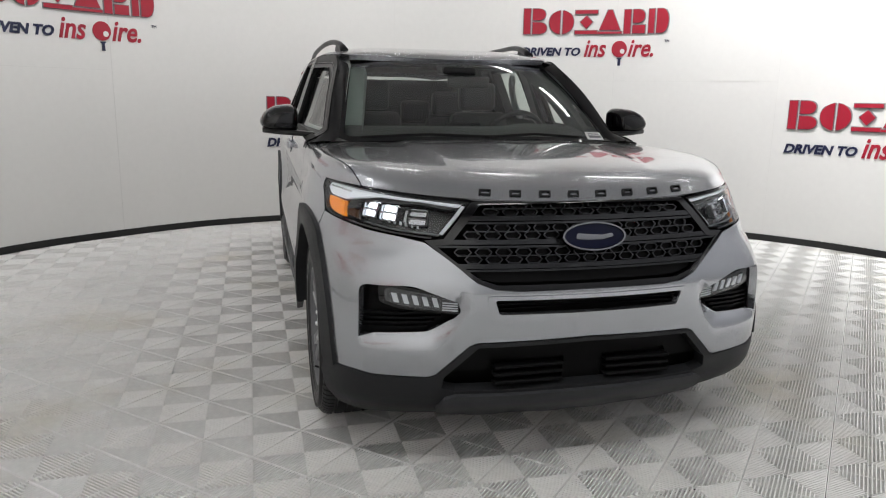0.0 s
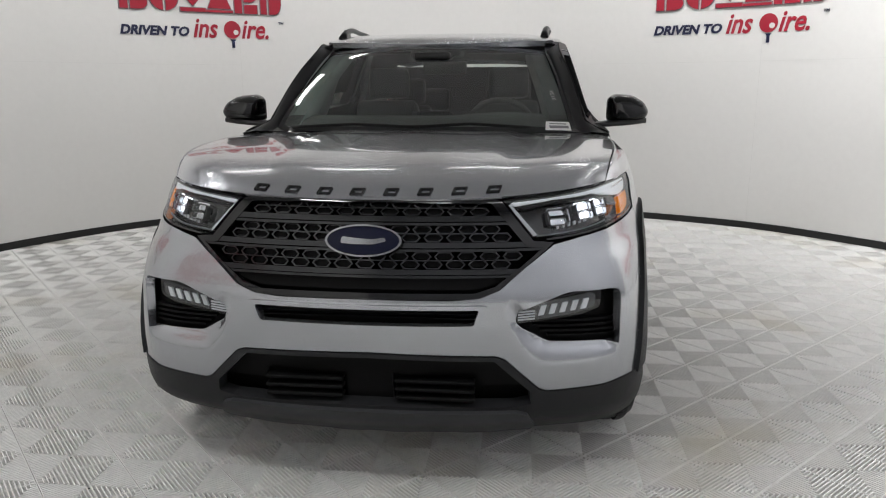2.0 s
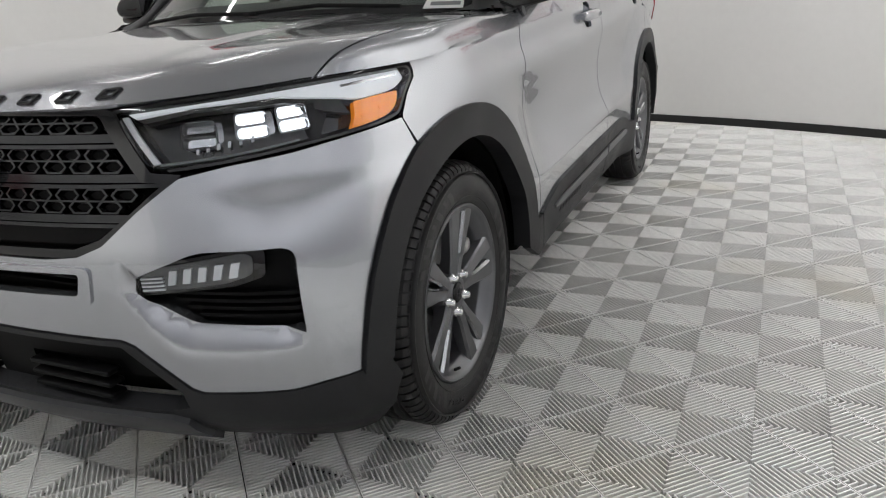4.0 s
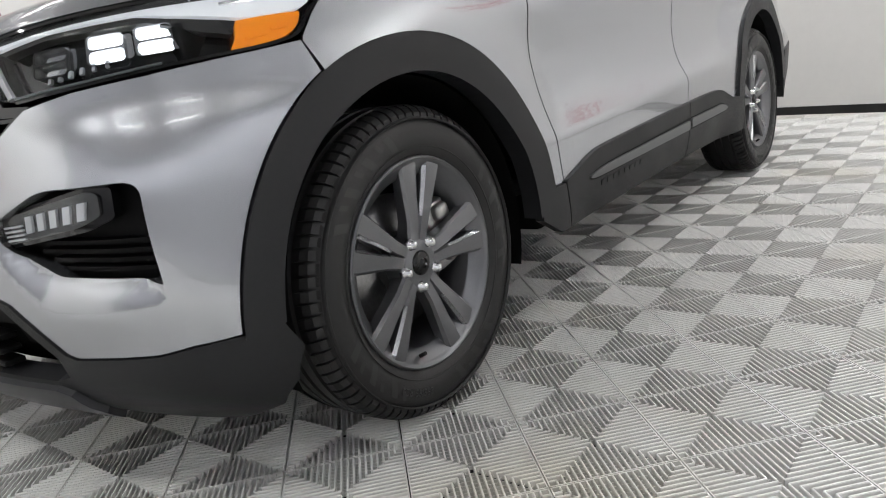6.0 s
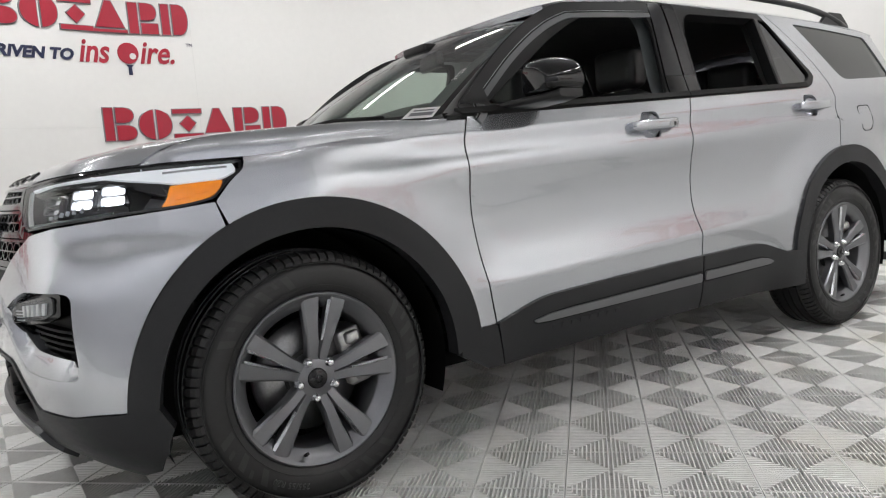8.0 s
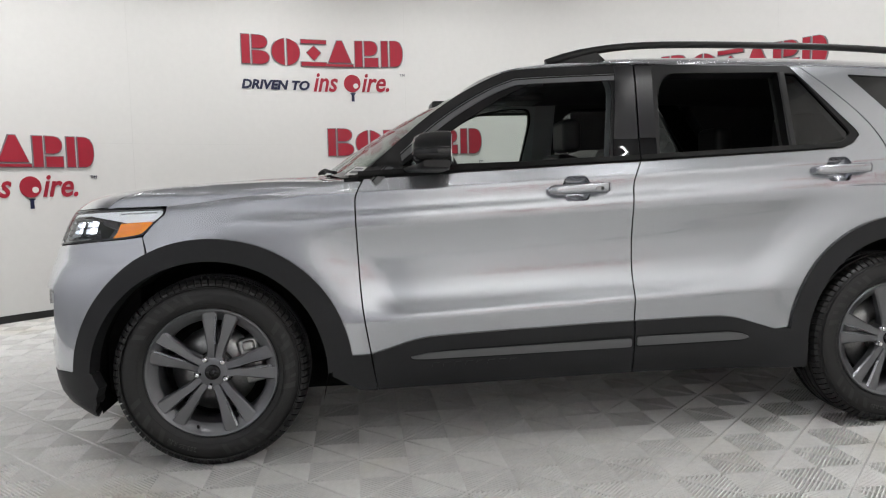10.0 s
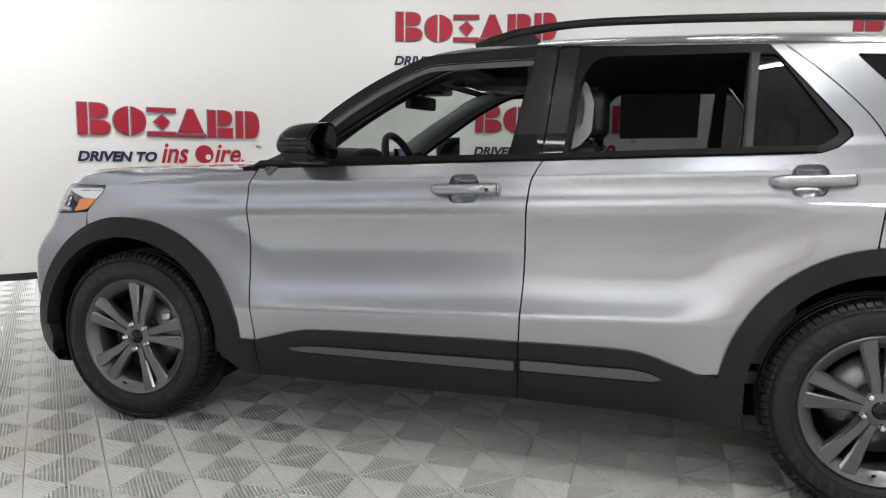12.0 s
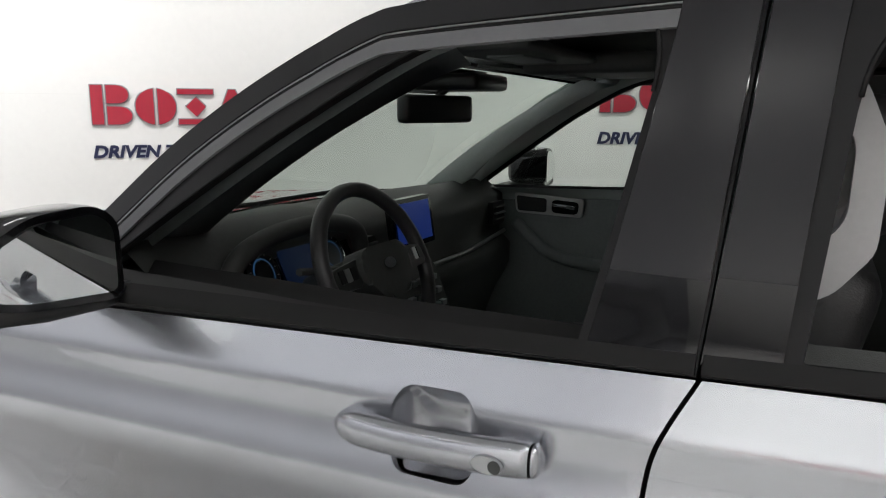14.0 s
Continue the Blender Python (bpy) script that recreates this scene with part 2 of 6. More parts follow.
def panel(name, outline, place, face, material, parent, holes=(), step=0.04, rim=0.012, label="", lift=0.0):
    """A sheet over a 2D outline with holes, laid on the surface place(u, v), with its edges turned in by rim; step may be one for each axis."""
    steps = step if isinstance(step, tuple) else (step, step)
    bm = bmesh.new()
    edges = []
    for loop in (outline, *holes):
        vs = [bm.verts.new((p[0], p[1], 0)) for p in loop]
        edges += [bm.edges.new((vs[i], vs[(i + 1) % len(vs)])) for i in range(len(vs))]
    bmesh.ops.triangle_fill(bm, use_beauty=True, edges=edges, normal=(0, 0, 1))
    for axis in (0, 1):
        lo, hi = min(v.co[axis] for v in bm.verts), max(v.co[axis] for v in bm.verts)
        k = math.floor(lo / steps[axis]) + 1
        while k * steps[axis] < hi - 1e-4:
            co, no = [0, 0, 0], [0, 0, 0]
            co[axis], no[axis] = k * steps[axis], 1
            bmesh.ops.bisect_plane(bm, geom=bm.verts[:] + bm.edges[:] + bm.faces[:], dist=1e-5, plane_co=co, plane_no=no)
            k += 1
    bmesh.ops.remove_doubles(bm, verts=bm.verts[:], dist=2e-5)
    for f in bm.faces:
        f.smooth = True
    inner = set()
    if rim:
        border = [e for e in bm.edges if e.is_boundary]
        made = bmesh.ops.extrude_edge_only(bm, edges=border)["geom"]
        inner = {g for g in made if isinstance(g, bmesh.types.BMVert)}
        for g in made:
            if isinstance(g, bmesh.types.BMFace):
                g.smooth = False
    face = Vector(face)
    normals = {}
    cache = {}
    for v in bm.verts:
        key = (round(v.co.x, 5), round(v.co.y, 5))
        if key not in cache:
            u, w, h = v.co.x, v.co.y, 0.004
            c = Vector(place(u, w))
            du = Vector(place(u + h, w)) - Vector(place(u - h, w))
            dv = Vector(place(u, w + h)) - Vector(place(u, w - h))
            n = du.cross(dv).normalized()
            if n.dot(face) < 0:
                n.negate()
            cache[key] = (c + n * lift, n)
        c, n = cache[key]
        v.co = c - n * rim if v in inner else c
        normals[v] = n
    bm.normal_update()
    back = [f for f in bm.faces if f.smooth and f.normal.dot(normals[f.verts[0]]) < 0]
    if back:
        bmesh.ops.reverse_faces(bm, faces=back)
    bm.normal_update()
    bm.verts.index_update()
    loops = []
    for f in bm.faces:
        for l in f.loops:
            loops.append(tuple(normals[l.vert]) if f.smooth else tuple(f.normal))
    me = bpy.data.meshes.new(name)
    bm.to_mesh(me)
    bm.free()
    me.normals_split_custom_set(loops)
    me.materials.append(material)
    ob = new(name, me)
    ob.parent = parent
    return tagged(ob, label)


def loft(rows, closed=False, smooth=True, caps=False):
    """A bmesh skin over rows of points of one length."""
    bm = bmesh.new()
    grid = [[bm.verts.new(p) for p in row] for row in rows]
    n = len(rows[0])
    for a, b in zip(grid, grid[1:]):
        for i in range(n if closed else n - 1):
            j = (i + 1) % n
            f = bm.faces.new((a[i], a[j], b[j], b[i]))
            f.smooth = smooth
    if caps:
        bm.faces.new(grid[0][::-1])
        bm.faces.new(grid[-1])
    bmesh.ops.recalc_face_normals(bm, faces=bm.faces[:])
    return bm


def block(lo, hi, bevel=0.0, segments=2):
    bm = bmesh.new()
    bmesh.ops.create_cube(bm, size=1)
    for v in bm.verts:
        v.co = Vector(l + (c + 0.5) * (h - l) for c, l, h in zip(v.co, lo, hi))
    if bevel:
        bmesh.ops.bevel(bm, geom=bm.edges[:], offset=bevel, segments=segments, affect="EDGES", profile=0.6)
        for f in bm.faces:
            f.smooth = True
    return bm


def prism(outline, place, depth, bevel=0.0):
    """A 2D outline pushed out: place(u, v, d) with d from 0 to depth."""
    bm = bmesh.new()
    low = [bm.verts.new((p[0], p[1], 0)) for p in outline]
    top = [bm.verts.new((p[0], p[1], depth)) for p in outline]
    n = len(outline)
    bm.faces.new(low[::-1])
    cap = bm.faces.new(top)
    for i in range(n):
        bm.faces.new((low[i], low[(i + 1) % n], top[(i + 1) % n], top[i]))
    if bevel:
        bmesh.ops.bevel(bm, geom=list(cap.edges), offset=bevel, segments=2, affect="EDGES", profile=0.6)
    for v in bm.verts:
        v.co = Vector(place(*v.co))
    bmesh.ops.recalc_face_normals(bm, faces=bm.faces[:])
    return bm


def turned(profile, steps=64, axis_x=True):
    """A profile of (radius, x) turned about the x axis."""
    rows = []
    for i in range(steps):
        a = 2 * math.pi * i / steps
        rows.append([(x, r * math.cos(a), r * math.sin(a)) for r, x in profile])
    rows.append(rows[0])
    bm = loft(rows)
    bmesh.ops.remove_doubles(bm, verts=bm.verts[:], dist=1e-6)
    bmesh.ops.recalc_face_normals(bm, faces=bm.faces[:])
    return bm


def pipe(points, radius, sides=8, flat=1.0):
    """A round bar along points; flat squeezes it across."""
    pts = [Vector(p) for p in points]
    rows = []
    up = Vector((0, 0, 1))
    for i, p in enumerate(pts):
        d = (pts[min(i + 1, len(pts) - 1)] - pts[max(i - 1, 0)]).normalized()
        a = d.cross(up)
        a = a.normalized() if a.length > 1e-4 else Vector((1, 0, 0))
        b = a.cross(d).normalized()
        r = radius[i] if isinstance(radius, (list, tuple)) else radius
        rows.append([p + (a * math.cos(2 * math.pi * k / sides) + b * math.sin(2 * math.pi * k / sides) * flat) * r for k in range(sides)])
    return loft(rows, closed=True, caps=True)


def text_mesh(words, size, shear=0.0, depth=0.0, offset=0.0):
    """Words in the built-in font as a bmesh, from x = 0."""
    c = bpy.data.curves.new("words", "FONT")
    c.body, c.size, c.shear, c.extrude, c.resolution_u, c.offset = words, size, shear, depth, 3, offset
    ob = new("words", c)
    me = bpy.data.meshes.new_from_object(ob)
    bm = bmesh.new()
    bm.from_mesh(me)
    bpy.data.objects.remove(ob)
    bpy.data.meshes.remove(me)
    bpy.data.curves.remove(c)
    return bm


def both(build):
    for side in (1, -1):
        build(side)


# ---- the room: a closed curved studio wall ----
RING = [Vector(p) for p in (
    (-4.05, 2.6), (-3.4, 3.75), (-2.6, 4.45), (-1.5, 5.05), (0, 5.3), (1.2, 5.05), (2.6, 4.45), (3.4, 3.75), (4.3, 2.6), (4.7, 1.4),
    (4.6, 0), (4.0, -1.8), (2.8, -3.2), (1, -3.9), (-1, -3.9), (-2.35, -2.95), (-3.5, -1.75), (-4.2, 0), (-4.3, 1.2))]
WALL_LINE = through_points(RING, 24, True)
WALL_AT = [0.0]
for a, b in zip(WALL_LINE, WALL_LINE[1:] + WALL_LINE[:1]):
    WALL_AT.append(WALL_AT[-1] + (b - a).length)
WALL_LONG = WALL_AT[-1]
WALL_HIGH = 3.7
TOP = 4.2


def wall_point(s):
    """The point and inward normal of the wall's face, s metres along it."""
    s %= WALL_LONG
    i = int(np.searchsorted(WALL_AT, s, side="right")) - 1
    a, b = WALL_LINE[i], WALL_LINE[(i + 1) % len(WALL_LINE)]
    d = (b - a).normalized()
    n = Vector((d.y, -d.x))
    return a + d * (s - WALL_AT[i]), n


def on_wall(s, z, out=0.0):
    p, n = wall_point(s)
    return (p.x + n.x * out, p.y + n.y * out, z)


def wall_band(z0, z1, out0, out1, s0=0.0, s1=None, step=0.12):
    s1 = WALL_LONG if s1 is None else s1
    n = max(2, int((s1 - s0) / step))
    rows = []
    for i in range(n + 1):
        s = s0 + (s1 - s0) * i / n
        rows.append([on_wall(s, z0, out0), on_wall(s, z0, out1), on_wall(s, z1, out1), on_wall(s, z1, out0)])
    return rows


# white round the car; unseen dark wall added on the open filming side for reflections
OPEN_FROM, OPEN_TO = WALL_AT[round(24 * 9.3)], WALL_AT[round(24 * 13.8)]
wall = tagged(part("wall_studio", loft(wall_band(0, WALL_HIGH, -0.2, 0.0, OPEN_TO + 0.002, OPEN_FROM + WALL_LONG - 0.002), closed=True, caps=True), WALL),
              "smooth white curved studio wall round the car", "wall", kind="structure")
dark_wall = tagged(part("unseen_dark_wall", loft(wall_band(0, WALL_HIGH, -0.2, 0.0, OPEN_FROM, OPEN_TO), closed=True, caps=True), DARK_WALL),
                   "unseen dark grey wall added on the open side for the car's reflections", "wall", kind="structure")
for side_wall in (wall, dark_wall):
    for p in side_wall.data.polygons:
        p.use_smooth = True
    side_wall.data.set_sharp_from_angle(angle=0.7)
tagged(part("baseboard", loft(wall_band(0.0, 0.065, 0.001, 0.014), closed=True, smooth=False), BASE),
       "thin black skirting strip at the wall's foot", "skirting", kind="structure")

tagged(part("wall_upper", loft(wall_band(WALL_HIGH + 0.002, TOP, -0.45, -0.25), closed=True), CEILING),
       "dark upper wall above the white studio wall", "wall", kind="structure")
ledge = loft(wall_band(WALL_HIGH - 0.04, WALL_HIGH + 0.001, -0.46, -0.19), closed=True)
tagged(part("wall_ledge", ledge, CEILING), "dark ledge behind the studio wall's top", "wall", kind="structure")

# joints between the wall's boards, slightly proud filler lines
JOINT = vary(principled("wall_joint_filler", (0.62, 0.61, 0.59), 0.6), 3, 0.06, 40)


def wall_joint(s0, s1, z0, z1):
    tagged(part("wall_joint", loft(wall_band(z0, z1, 0.0005, 0.0022, s0, s1, 0.1), closed=True, smooth=False, caps=True), JOINT),
           "faint filled joint between wall boards", "joint", "wall joints", "structure")


for s in (2.55, 5.6, 8.1, 9.8, 12.6, 15.6, 18.6, 21.5, 24.4, 27.3):
    wall_joint(s, s + 0.004, 0.06, WALL_HIGH)
for s0, s1 in ((0.3, 2.5), (6.4, 8.1), (8.1, 9.8), (21.5, 24.4), (24.4, 27.3)):
    wall_joint(s0, s1, 1.62, 1.6235)

ceiling_outline = [on_wall(WALL_LONG * i / 90, 0) for i in range(90)]
bm = bmesh.new()
low = [bm.verts.new((x * 1.12, y * 1.12 - 0.08, TOP)) for x, y, z in ceiling_outline]
high = [bm.verts.new((x * 1.12, y * 1.12 - 0.08, TOP + 0.15)) for x, y, z in ceiling_outline]
bm.faces.new(low)
bm.faces.new(high[::-1])
for i in range(90):
    bm.faces.new((low[i], high[i], high[(i + 1) % 90], low[(i + 1) % 90]))
bmesh.ops.recalc_face_normals(bm, faces=bm.faces[:])
tagged(part("ceiling", bm, CEILING), "plain grey studio ceiling", "ceiling", kind="structure")

bm = block((-7, -7, -0.12), (7, 8, -0.0205))
tagged(part("floor", bm, FLOOR_BASE), "dark subfloor under ribbed grey floor tiles", "floor", kind="structure")
floor = bpy.data.objects["floor"]


def tube_light(x, y, turn, long=0.9, z=3.75, watts=60.0, lean=15, wide=0.14):
    """A hung batten that leans towards the middle: housing, tube and its light."""
    m = pose(x, y, z, 0, 0, turn) @ pose(0, 0, 0, lean, 0, 0)
    top = thing("batten_light", "white hung batten with a lit LED tube", "ceiling light", "ceiling battens")
    part("housing", block((-long / 2, -wide / 2, 0.03), (long / 2, wide / 2, 0.09), 0.01), HOUSING, top)
    part("diffuser", block((-long / 2 + 0.02, -wide / 2 + 0.02, 0.0), (long / 2 - 0.02, wide / 2 - 0.02, 0.028), 0.008), TUBE, top)
    for sx in (-0.3, 0.3):
        rod = pipe([(sx, 0, 0.088), (sx, math.sin(math.radians(lean)) * 0.4, 0.088 + math.cos(math.radians(lean)) * 0.36)], 0.006, 6)
        part("hanger", rod, HOUSING, top)
    top.matrix_basis = m
    lamp = bpy.data.lights.new("batten_lamp", "AREA")
    lamp.shape, lamp.size, lamp.size_y, lamp.energy = "RECTANGLE", long - 0.06, wide - 0.05, watts
    lamp.color = (0.985, 0.99, 1.0)
    lamp.spread = math.radians(125)
    new("batten_lamp", lamp).matrix_basis = m @ pose(0, 0, -0.006)


for k in range(14):
    a = 2 * math.pi * (k + 0.5) / 14
    open_side = max(0.0, math.cos(a + math.radians(36)))
    tube_light(0.1 + 3.15 * math.cos(a), 0.75 + 3.35 * math.sin(a), math.degrees(a) - 90, watts=RING_WATTS * (0.38 + 1.35 * open_side), lean=12 + 22 * open_side)


# ---- the signs on the wall ----
def letter_shape(kind, w, h):
    """Plain sign pieces, each a list of outlines in a slot w wide and h high."""
    t = 0.27 * w
    bar = lambda x0, z0, x1, z1: [(x0, z0), (x1, z0), (x1, z1), (x0, z1)]
    bow = lambda x0, x1, z0, z1: [(x0, z0)] + [(x0 + (x1 - x0) * (0.45 + 0.55 * math.cos(a)), (z0 + z1) / 2 + (z1 - z0) / 2 * math.sin(a)) for a in np.linspace(-1.5, 1.5, 13)] + [(x0, z1)]
    slab = 0.11 * h
    if kind == "ring":
        moon = lambda c, d: [(c + d * (w / 2 - 0.02 * w) * math.cos(a), h / 2 + h / 2 * math.sin(a)) for a in np.linspace(-1.5, 1.5, 17)]
        return [moon(w * 0.52, 1), moon(w * 0.48, -1)]
    if kind == "stack":
        return [bar(w * 0.06, 0, w * 0.06 + t, h), bow(w * 0.42, w, 0, h * 0.46), bow(w * 0.42, w * 0.94, h * 0.54, h)]
    if kind == "slant":
        return [bar(0, 0, w, slab * 1.3), bar(0, h - slab * 1.3, w, h), [(w * 0.5, h * 0.22), (w * 0.78, h * 0.5), (w * 0.5, h * 0.78), (w * 0.22, h * 0.5)]]
    if kind == "peak":
        return [[(w * 0.40, h), (w * 0.58, h), (w * 0.94, slab * 1.4), (w * 0.06, slab * 1.4)], bar(0, 0, w, slab * 0.8)]
    if kind == "lobe":
        return [bar(w * 0.08, 0, w * 0.08 + t, h), bow(w * 0.44, w * 0.92, h * 0.44, h), bar(w * 0.44, 0, w * 0.94, h * 0.34)]
    return [bar(w * 0.08, 0, w * 0.08 + t, h), bow(w * 0.46, w, 0, h)]


def sign(s0, width, z, group="wall signs"):
    """A dealer's sign: six plain crimson pieces over a slogan; z is the foot of the pieces."""
    k = width / 1.62
    top = thing("wall_sign", "crimson and navy raised sign with a slogan", "sign", group)
    slots = (("stack", 0.0, 0.28), ("ring", 0.305, 0.275), ("slant", 0.595, 0.25), ("peak", 0.850, 0.265), ("lobe", 1.115, 0.27), ("bow", 1.385, 0.235))
    for i, (kind, x, w) in enumerate(slots):
        h = 0.275 if i == 0 else 0.255
        for out, grow, m, name in ((0.02, 0.0, SIGN_RED, "sign_piece"), (0.012, 0.007, SIGN_SIDE, "backing_piece")):
            bm = bmesh.new()
            for j, poly in enumerate(letter_shape(kind, w, h)):
                cx = sum(p[0] for p in poly) / len(poly)
                cz = sum(p[1] for p in poly) / len(poly)
                poly = [(p[0] + math.copysign(grow, p[0] - cx), p[1] + math.copysign(grow, p[1] - cz)) for p in poly]
                one = prism(poly, lambda u, v, d: on_wall(s0 + (x + u) * k, z + v * k, 0.001 + d), out + 0.0007 * j)
                me = bpy.data.meshes.new("tmp")
                one.to_mesh(me)
                one.free()
                bm.from_mesh(me)
                bpy.data.meshes.remove(me)
            tagged(part(name, bm, m, top), kind="stuff")

    def words(txt, size, x, dz, shear, m, name, fat=0.0, squeeze=1.0):
        bm = text_mesh(txt, size, shear, 0.0035, fat)
        for v in bm.verts:
            v.co = Vector(on_wall(s0 + (x + v.co.x * squeeze) * k, z + (dz + v.co.y) * k, 0.006 + v.co.z))
        bmesh.ops.recalc_face_normals(bm, faces=bm.faces[:])
        part(name, bm, m, top)
    words("DRIVEN TO", 0.120, 0.0, -0.235, 0.22, SIGN_NAVY, "slogan_line", 0.005, 1.06)
    words("ins", 0.27, 0.70, -0.245, 0.28, SIGN_RED, "slogan_script", 0.005, 0.80)
    words("ire.", 0.27, 1.185, -0.245, 0.28, SIGN_RED, "slogan_script", 0.005, 0.83)
    words("TM", 0.04, 1.585, -0.10, 0.0, SIGN_NAVY, "trade_mark")
    ring = [(1.10 + 0.085 * math.cos(2 * math.pi * i / 24), -0.165 + 0.088 * math.sin(2 * math.pi * i / 24)) for i in range(24)]
    place = lambda u, v, d: on_wall(s0 + u * k, z + v * k, 0.002 + d)
    part("paddle", prism(ring, place, 0.009), SIGN_RED, top)
    part("paddle_handle", prism([(1.075, -0.262), (1.135, -0.262), (1.118, -0.28), (1.12, -0.345), (1.09, -0.345), (1.092, -0.28)], place, 0.009), SIGN_NAVY, top)
    ball = [(1.135 + 0.026 * math.cos(2 * math.pi * i / 16), -0.19 + 0.026 * math.sin(2 * math.pi * i / 16)) for i in range(16)]
    part("ball", prism(ball, place, 0.012), WALL, top, "white ball")


sign(1.38, 1.62, 2.14)
sign(4.13, 1.72, 1.10)
sign(7.06, 1.60, 2.13)
sign(9.92, 1.62, 1.16)
sign(26.40, 1.75, 1.50)
sign(22.25, 1.78, 1.39)
sign(25.50, 1.78, 2.48)


# ---- the car: surfaces ----
# x across (the driver's side is +x), y from the front axle to the rear, z up
NOSE_BACK = curve((0.14, 0.30), (0.18, 0.22), (0.22, 0.15), (0.30, 0.058), (0.36, 0.036), (0.42, 0.026), (0.50, 0.016), (0.58, 0.0085), (0.66, 0.002), (0.72, 0.0), (0.80, 0.018),
                  (0.93, 0.055), (1.03, 0.10), (1.06, 0.125), (1.10, 0.19), (1.2, 0.45))
NOSE_ROUND = curve((0.2, 0.157), (0.3, 0.157), (0.42, 0.168), (0.49, 0.177), (0.58, 0.212), (0.67, 0.262), (0.75, 0.312), (0.82, 0.336), (0.885, 0.397), (0.95, 0.46), (1.06, 0.56), (1.2, 0.62))
NOSE_POWER = curve((0.2, 14), (0.7, 14), (0.76, 13), (0.82, 10.5), (0.89, 8.2), (0.95, 8), (1.2, 8))


def nose_y(x, z):
    return -0.82 + NOSE_BACK(z) + 0.2 * x * x + NOSE_ROUND(z) * (abs(x) / 0.96) ** NOSE_POWER(z)


def nose(x, z):
    return (x, nose_y(x, z), z)


def nose_x(y, z):
    """How far out the nose reaches at y, z."""
    lo, hi = 0.3, 1.15
    for _ in range(22):
        mid = (lo + hi) / 2
        if nose_y(mid, z) < y:
            lo = mid
        else:
            hi = mid
    return lo


WIDTH = curve((-0.8, 0.985), (0, 0.99), (0.6, 0.994), (1.8, 0.998), (2.6, 0.992), (3.1, 0.985), (3.6, 0.955), (3.9, 0.915), (4.1, 0.85), (4.2, 0.75))
FLANK = curve((0.2, -0.07), (0.27, -0.04), (0.34, -0.018), (0.45, -0.006), (0.54, 0.001), (0.575, 0.0038), (0.586, 0.0045), (0.593, 0.0035), (0.62, -0.009), (0.66, -0.028), (0.70, -0.042),
              (0.76, -0.052), (0.82, -0.054), (0.90, -0.046), (0.95, -0.037), (0.98, -0.0318), (1.00, -0.0315), (1.02, -0.0350), (1.05, -0.0450), (1.07, -0.0485), (1.10, -0.0500), (1.113, -0.0502),
              (1.12, -0.0535), (1.17, -0.0755), (1.20, -0.088), (1.24, -0.104), (1.45, -0.172), (1.62, -0.232), (1.68, -0.262), (1.74, -0.33))



SMOOTH_Z = np.arange(0.10, 1.90, 0.004)
SMOOTH_X = np.array([FLANK(float(z)) for z in SMOOTH_Z])
SOFT = np.exp(-np.linspace(-2.2, 2.2, 7) ** 2 / 2)
SMOOTH_X = np.convolve(np.pad(SMOOTH_X, 3, mode="edge"), SOFT / SOFT.sum(), mode="valid")
FLANK_SOFT = curve(*[(float(z), float(x)) for z, x in zip(SMOOTH_Z[8:-8:2], SMOOTH_X[8:-8:2])])


def flank_x(y, z):
    rise = 0.042 * (min(max(y, -0.3), 3.0) - 0.63)
    fade = 1.0 if z < 1.2 + rise else max(0.0, 1 - (z - 1.2 - rise) / 0.4)
    dent = FLANK_SOFT(z - rise * fade)
    if z < 1.1:
        for cy, cz in ((0.02, 0.39), (3.035, 0.41)):
            far = min(max((0.80 - math.hypot(y - cy, z - cz)) / 0.26, 0.0), 1.0)
            dent *= 1 - 0.8 * far * far * (3 - 2 * far)
    a = WIDTH(y) + dent
    sill = 1.175 + rise
    if z > sill and y < 1.8:
        a -= min((1.8 - y) / 0.6, 1) * (0.035 * min((z - sill) / 0.04, 1) + 0.05 * min(max(z - sill - 0.02, 0) / 0.35, 1))
    if z > sill and y < 1.3:
        a -= 0.055 * min((1.3 - y) / 0.6, 1) * min((z - sill) / 0.05, 1) * max(0.0, 1 - (z - sill) / 0.42)
    if y > 0.75:
        return a
    b = nose_x(y, min(z, 1.12))
    k = 0.02
    h = max(k - abs(a - b), 0) / k
    return min(a, b) - h * h * k * 0.25


def flank(side):
    return lambda y, z: (side * flank_x(y, z), y, z)


HOOD_LINE = curve((-0.71, 1.040), (-0.70, 1.046), (-0.69, 1.054), (-0.67, 1.069), (-0.645, 1.084), (-0.60, 1.100), (-0.5, 1.122), (-0.3, 1.145), (0, 1.168), (0.3, 1.186), (0.62, 1.195))


LAMP_TOP = curve((0, 1.048), (0.30, 1.047), (0.44, 1.047), (0.60, 1.0615), (0.74, 1.0725), (0.81, 1.077), (1.0, 1.08))


def hood_edge(x):
    return nose_y(x, LAMP_TOP(abs(x))) + 0.002


def hood_z(x, y):
    front = min(max((0.45 - y) / 0.86, 0.0), 1.0)
    x = min(abs(x), 0.9)
    back = (hood_edge(x) + 0.706) * front
    z = HOOD_LINE(y - back)
    z += (0.054 * front - 0.020) * (x / 0.8) ** 2
    ridge = 1 / (1 + math.exp((x - 0.44 - 0.06 * y) / 0.012))
    return z + 0.010 * ridge * min(max((y + 0.62 - back) / 0.35, 0), 1)


